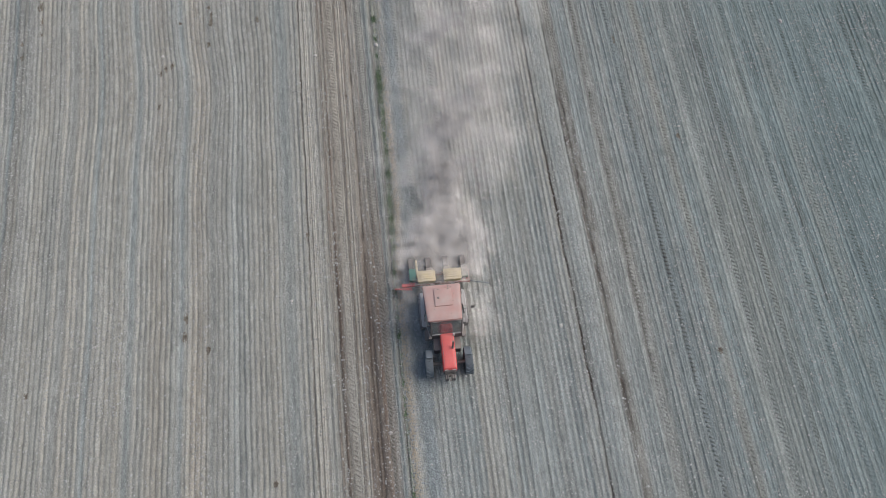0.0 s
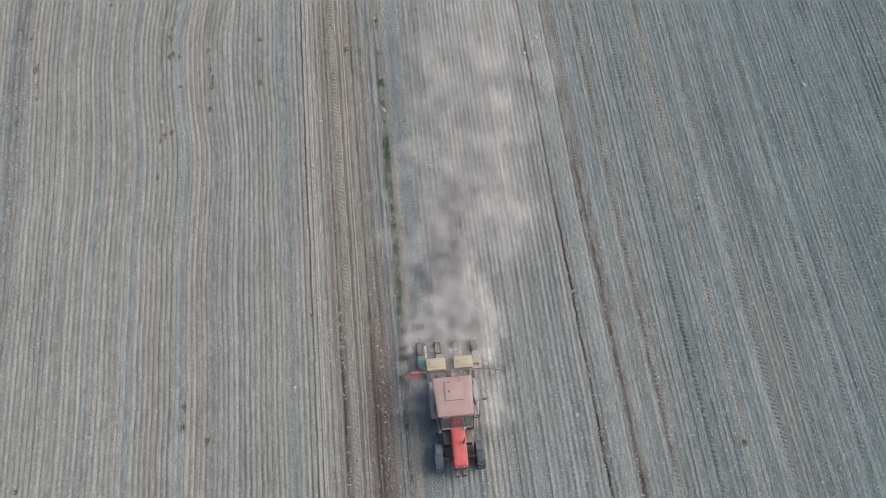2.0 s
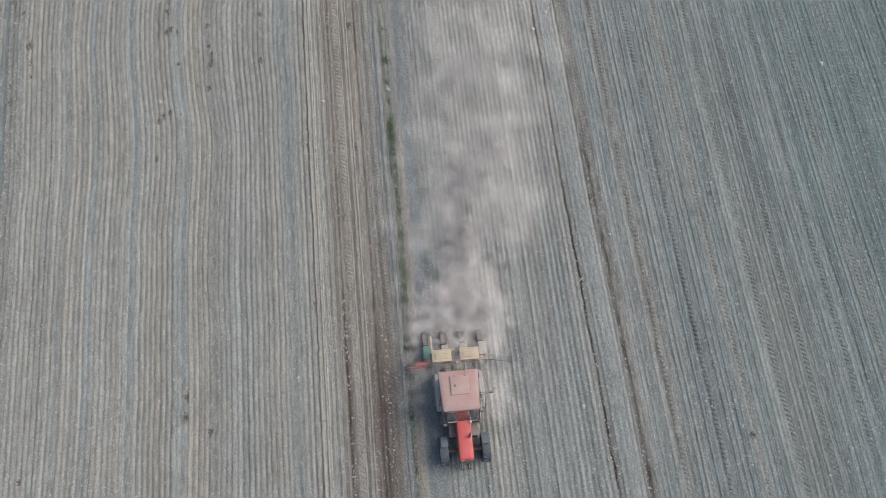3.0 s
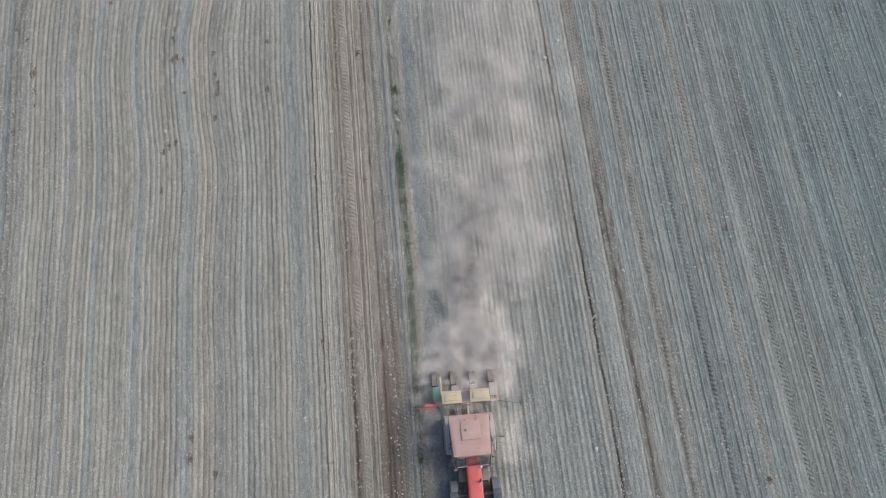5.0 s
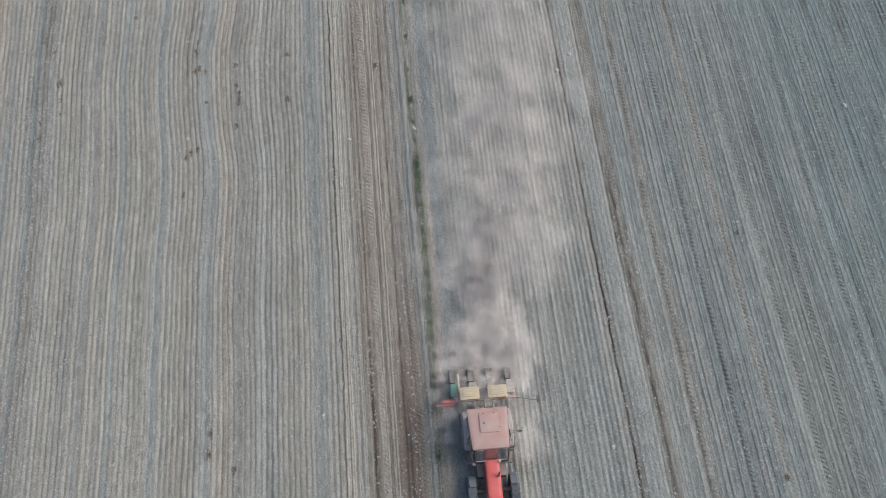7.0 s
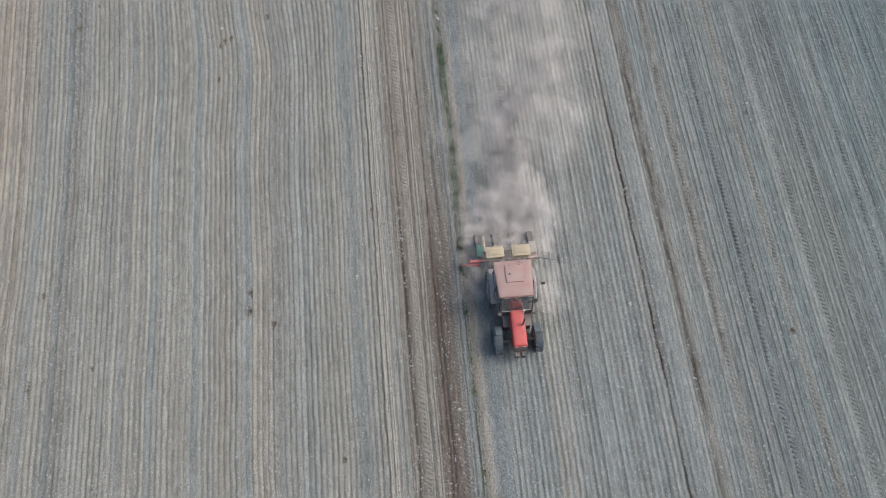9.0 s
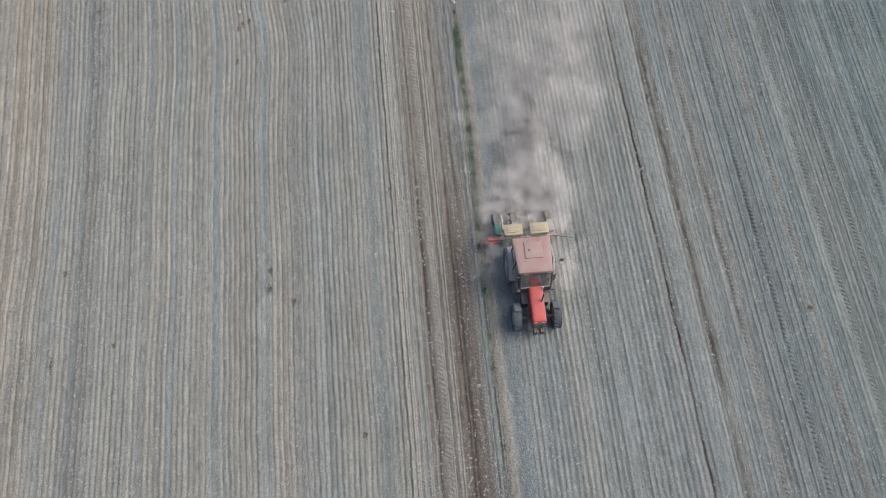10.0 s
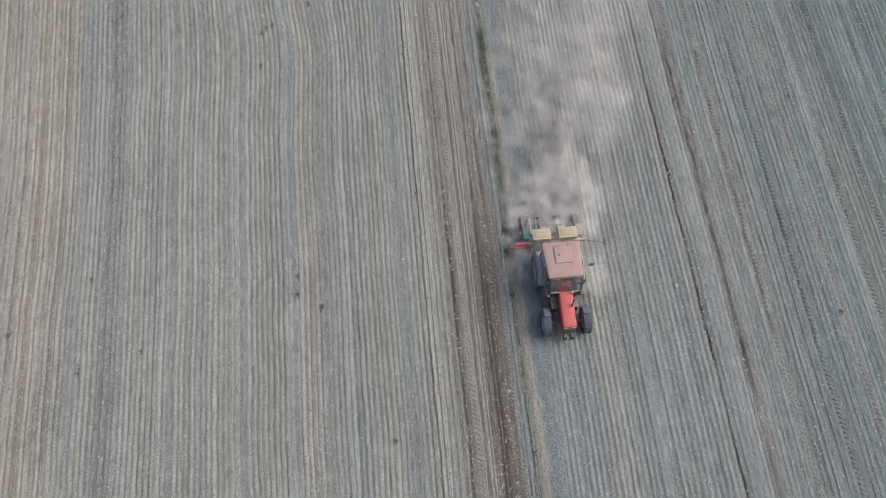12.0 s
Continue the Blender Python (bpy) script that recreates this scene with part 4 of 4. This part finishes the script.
def scatter_lumps(name, q, y, size, material, seed, label, category):
    """Crumbs of earth, each an uneven lump half sunk in the soil."""
    r = np.random.default_rng(seed)
    n = len(q)
    shape = np.array([(1, 0, -0.45), (-1, 0, -0.45), (0, 1, -0.45), (0, -1, -0.45), (0, 0, 1)], dtype=float)
    verts = shape[None] * (0.65 + 0.7 * r.random((n, 5, 1)))
    a = r.random(n) * 2 * np.pi
    c, s = np.cos(a)[:, None], np.sin(a)[:, None]
    verts = np.stack([verts[..., 0] * c - verts[..., 1] * s, verts[..., 0] * s + verts[..., 1] * c, verts[..., 2] * 0.75 + 0.12 * r.standard_normal((n, 5))], -1)
    verts = verts * size[:, None, None] + np.stack([place_x(q, y), y, height(q, y) + size * 0.25], -1)[:, None]
    tri = np.array([(0, 2, 4), (2, 1, 4), (1, 3, 4), (3, 0, 4)])
    faces = (tri[None] + (np.arange(n) * 5)[:, None, None]).reshape(-1, 3)
    return tagged(numpy_mesh(name, verts.reshape(-1, 3), faces, material), label, category, kind="stuff")


r = np.random.default_rng(31)
n = 330000
q, y = r.uniform(-26, 30, n), r.uniform(-16, 30, n)
keep = r.random(n) < 0.16 + 0.9 * np.clip(0.1 + 0.9 * chance(ridge(q)[0], 11) ** 2 + 0.5 * wave2(q, y, 1.5, 3, 15), 0, 1)
keep &= r.random(n) > 0.8 * flatness(q, y)
keep &= (q < 9) | (r.random(n) < 0.75)
q, y = q[keep], y[keep]
scatter_lumps("clods", q, y, 0.018 + 0.046 * r.random(len(q)) ** 2.2, CLOD, 32, "small pale clods scattered over the drilled soil", "clod")
n = 16000
q, y = np.concatenate([0.82 + 0.25 * r.standard_normal(n - 4000), 0.28 + 0.13 * r.standard_normal(4000)]), r.uniform(-16, 27, n)
scatter_lumps("clods", q, y, 0.014 + 0.042 * r.random(n) ** 2.2, BLUE_CLOD, 33, "coarse clods in the unworked strip by the lane", "clod")
n = 2600
q = r.choice(np.array((-1.75, -0.85, 8.2, 9.75, 11.2, 14.6, -4.0)), n) + 0.11 * r.standard_normal(n)
scatter_lumps("clods", q, r.uniform(-25, 36, n), 0.014 + 0.04 * r.random(n) ** 2.5, TREAD, 34, "brown crumbs turned up beside the ruts", "clod")


# ---- tyre tracks ----
def build_track(q0, y0, y1, width, pitch, seed, high=0.028, sides=(-1, 1), crumb_shade=0.35):
    """The print of a lugged tyre: slanted ridges in two rows, or in one where half of it is worn away."""
    r = np.random.default_rng(seed)
    n = int((y1 - y0) / pitch)
    verts, faces, rows = [], [], []
    lone = len(sides) == 1
    for side in sides:
        y = y0 + pitch * (np.arange(n) + (0.25 if side > 0 else -0.25)) + 0.015 * r.standard_normal(n)
        q = np.full(n, q0 + (0 if lone else side * width * 0.26))
        worn = np.clip(0.85 + 0.5 * wave1(y, 1.6, seed + side), 0.35, 1.25)
        half, thick = width * (0.36 if lone else 0.25), pitch * (0.33 if lone else 0.27)
        dx, dy = half * side, half * (0.4 if lone else 0.8)
        nx, ny = -dy / math.hypot(dx, dy) * thick, dx / math.hypot(dx, dy) * thick
        foot = height(q, y) - 0.012
        x = place_x(q, y)
        ring = ((-dx - nx, -dy - ny, 0), (dx - nx, dy - ny, 0), (dx + nx, dy + ny, 0), (-dx + nx, -dy + ny, 0), (-dx * 0.85, -dy * 0.85, 1), (dx * 0.85, dy * 0.85, 1))
        block_verts = np.stack([np.stack([x + a, y + b, foot + (0.012 + high * worn) * c], -1) for a, b, c in ring], 1)
        rows.append(np.repeat(np.stack([q, y], -1), 6, axis=0))
        start = sum(len(v) for v in verts)
        verts.append(block_verts.reshape(-1, 3))
        tri = np.array([(0, 1, 5), (0, 5, 4), (1, 2, 5), (2, 3, 4), (2, 4, 5), (3, 0, 4)])
        faces.append((tri[None] + start + (np.arange(n) * 6)[:, None, None]).reshape(-1, 3))
    ob = numpy_mesh("tyre_track", np.concatenate(verts), np.concatenate(faces), SOIL)
    rows = np.concatenate(rows)
    # one flank of each ridge browned: turned-up crumbs plus its relief shade, painted on
    crumbled = np.clip(0.6 + 0.8 * wave1(rows[:, 1], 2.3, seed + 5), 0.1, 1.2)
    tint_soil(ob, rows[:, 0], rows[:, 1], crumb_shade * crumbled * np.tile((0, 0, 1, 1, 0, 0), len(rows) // 6))
    return tagged(ob, "chevron tyre print pressed into the dry soil", "tyre track", kind="stuff")


build_track(-2.40, -25, 36, 0.42, 0.21, 41, 0.07, (-1,))
build_track(-0.85, -25, 36, 0.34, 0.18, 42, 0.06)
build_track(1.17, -0.9, 36, 0.30, 0.21, 43, 0.05, (-1,), 0.45)
build_track(2.84, -0.9, 36, 0.30, 0.21, 44, 0.055, (-1,), 0.45)
for k, q0 in enumerate(RIGHT_TREADS):
    build_track(q0 + 0.06, 7 if k == 0 else -17, 30, 0.27, 0.21, 50 + k, 0.055, (-1, 1) if k == 0 else (-1,), 0.55)


# ---- dust raised by the planter ----
def puffs(r, back, side, lift, size, dense):
    """Soft rounded puffs of dust, each thickest in its middle. back, side: metres behind the planter and to the sunny side of its middle."""
    fx, fy = 0.106, -0.994
    x, y = NOSE[0] - fx * (5.3 + back) - fy * side, NOSE[1] - fy * (5.3 + back) + fx * side
    z = 0.12 + lift
    n, k = len(x), 8
    u = r.standard_normal((n, 3)) * 0.38 + np.array((0.15, 0.0, 1.0))
    u /= np.linalg.norm(u, axis=-1, keepdims=True)
    v = np.cross(u, r.standard_normal((n, 3)))
    v /= np.linalg.norm(v, axis=-1, keepdims=True)
    w = np.cross(u, v)
    rings, level = [np.zeros((n, 1, 3))], [1.0]
    for reach, share in ((0.62, 0.72), (1.0, 0.0)):
        a = 2 * np.pi * (np.arange(k) + (0.5 if share else 0.0)) / k
        rough = size[:, None, None] * reach * (0.75 + 0.5 * r.random((n, k, 1)))
        rings.append((np.cos(a)[None, :, None] * v[:, None] + np.sin(a)[None, :, None] * w[:, None]) * rough)
        level += [share] * k
    verts = np.concatenate(rings, 1) + np.stack([x, y, z], -1)[:, None]
    verts[..., 2] = np.maximum(verts[..., 2], 0.06)
    i = np.arange(k)
    j = (i + 1) % k
    tri = np.concatenate([np.stack([0 * i, 1 + i, 1 + j], -1), np.stack([1 + i, 1 + k + i, 1 + k + j], -1), np.stack([1 + i, 1 + k + j, 1 + j], -1)])
    m = 1 + 2 * k
    faces = (tri[None] + (np.arange(n) * m)[:, None, None]).reshape(-1, 3)
    return verts.reshape(-1, 3), faces, (np.array(level)[None] * dense[:, None]).reshape(-1)


def build_dust():
    r = np.random.default_rng(77)
    made = []
    # the column that boils up behind the units
    n = 1700
    back = -0.9 + r.gamma(1.8, 2.1, n)
    far = np.maximum(back, 0)
    side = 0.4 + 0.13 * back + (0.62 + 0.085 * far) * r.standard_normal(n)
    lift = np.abs(r.standard_normal(n)) * (0.26 + 0.07 * far) + 0.05 * far
    made.append((back, side, lift, 0.25 + 0.035 * np.minimum(far, 9) + 0.20 * r.random(n), 0.04 + 0.105 * np.exp(-far / 4.5)))
    # the veil that hangs over the strip already sown
    n = 2100
    back = r.random(n) ** 0.85 * 30
    side = 0.7 + 0.11 * back + (1.25 + 0.045 * back) * r.standard_normal(n)
    lift = np.abs(r.standard_normal(n)) * (0.4 + 0.05 * back) + 0.03 * back
    made.append((back, side, lift, 0.34 + 0.020 * back + 0.35 * r.random(n), 0.066 * np.exp(-back / 50)))
    # what blows past the sunny flank of the tractor, and a little on the other
    n = 230
    back, side = r.uniform(-3.6, 2.0, n), 1.75 + 0.42 * r.standard_normal(n)
    made.append((back, side, 1.5 * r.random(n), 0.30 + 0.28 * r.random(n), np.full(n, 0.10)))
    n = 200
    back, side = r.uniform(-2.6, 1.5, n), -1.5 + 0.4 * r.standard_normal(n)
    made.append((back, side, 0.8 * r.random(n), 0.18 + 0.2 * r.random(n), np.full(n, 0.09)))
    n = 200
    back, side = r.uniform(-1.5, -0.1, n), 0.1 + 0.9 * r.standard_normal(n)
    made.append((back, side, 0.9 + 0.5 * r.random(n), 0.14 + 0.12 * r.random(n), np.full(n, 0.10)))
    # a thin bank that drifts off across the field
    n = 420
    back = r.uniform(4.0, 17.0, n)
    side = 1.6 + 0.16 * back + (0.7 + 0.06 * back) * r.standard_normal(n)
    made.append((back, side, 0.3 + 1.6 * r.random(n), 0.5 + 0.5 * r.random(n), np.full(n, 0.05)))
    back, side, lift, size, dense = (np.concatenate(c) for c in zip(*made))
    puff = 0.55 * wave2(side + 0.35 * lift, back * 0.8, 1.3, 1.5, 61) + 0.35 * wave2(side + 0.3 * wave1(back, 1.1, 6), back, 0.5, 0.8, 62)
    keep = r.random(len(back)) < np.clip(0.52 + 0.6 * puff + 0.25 * np.exp(-np.maximum(back, 0) / 2), 0.04, 1)
    verts, faces, thick = puffs(r, back[keep], side[keep], lift[keep], size[keep], dense[keep])
    ob = numpy_mesh("dust_cloud", verts, faces, HAZE, flat=False)
    ob.data.attributes.new("thickness", "FLOAT", "POINT").data.foreach_set("value", np.ascontiguousarray(thick, dtype=np.float32))
    return tagged(ob, "pale dust drifting up behind the planter", "dust", kind="stuff")


build_dust()
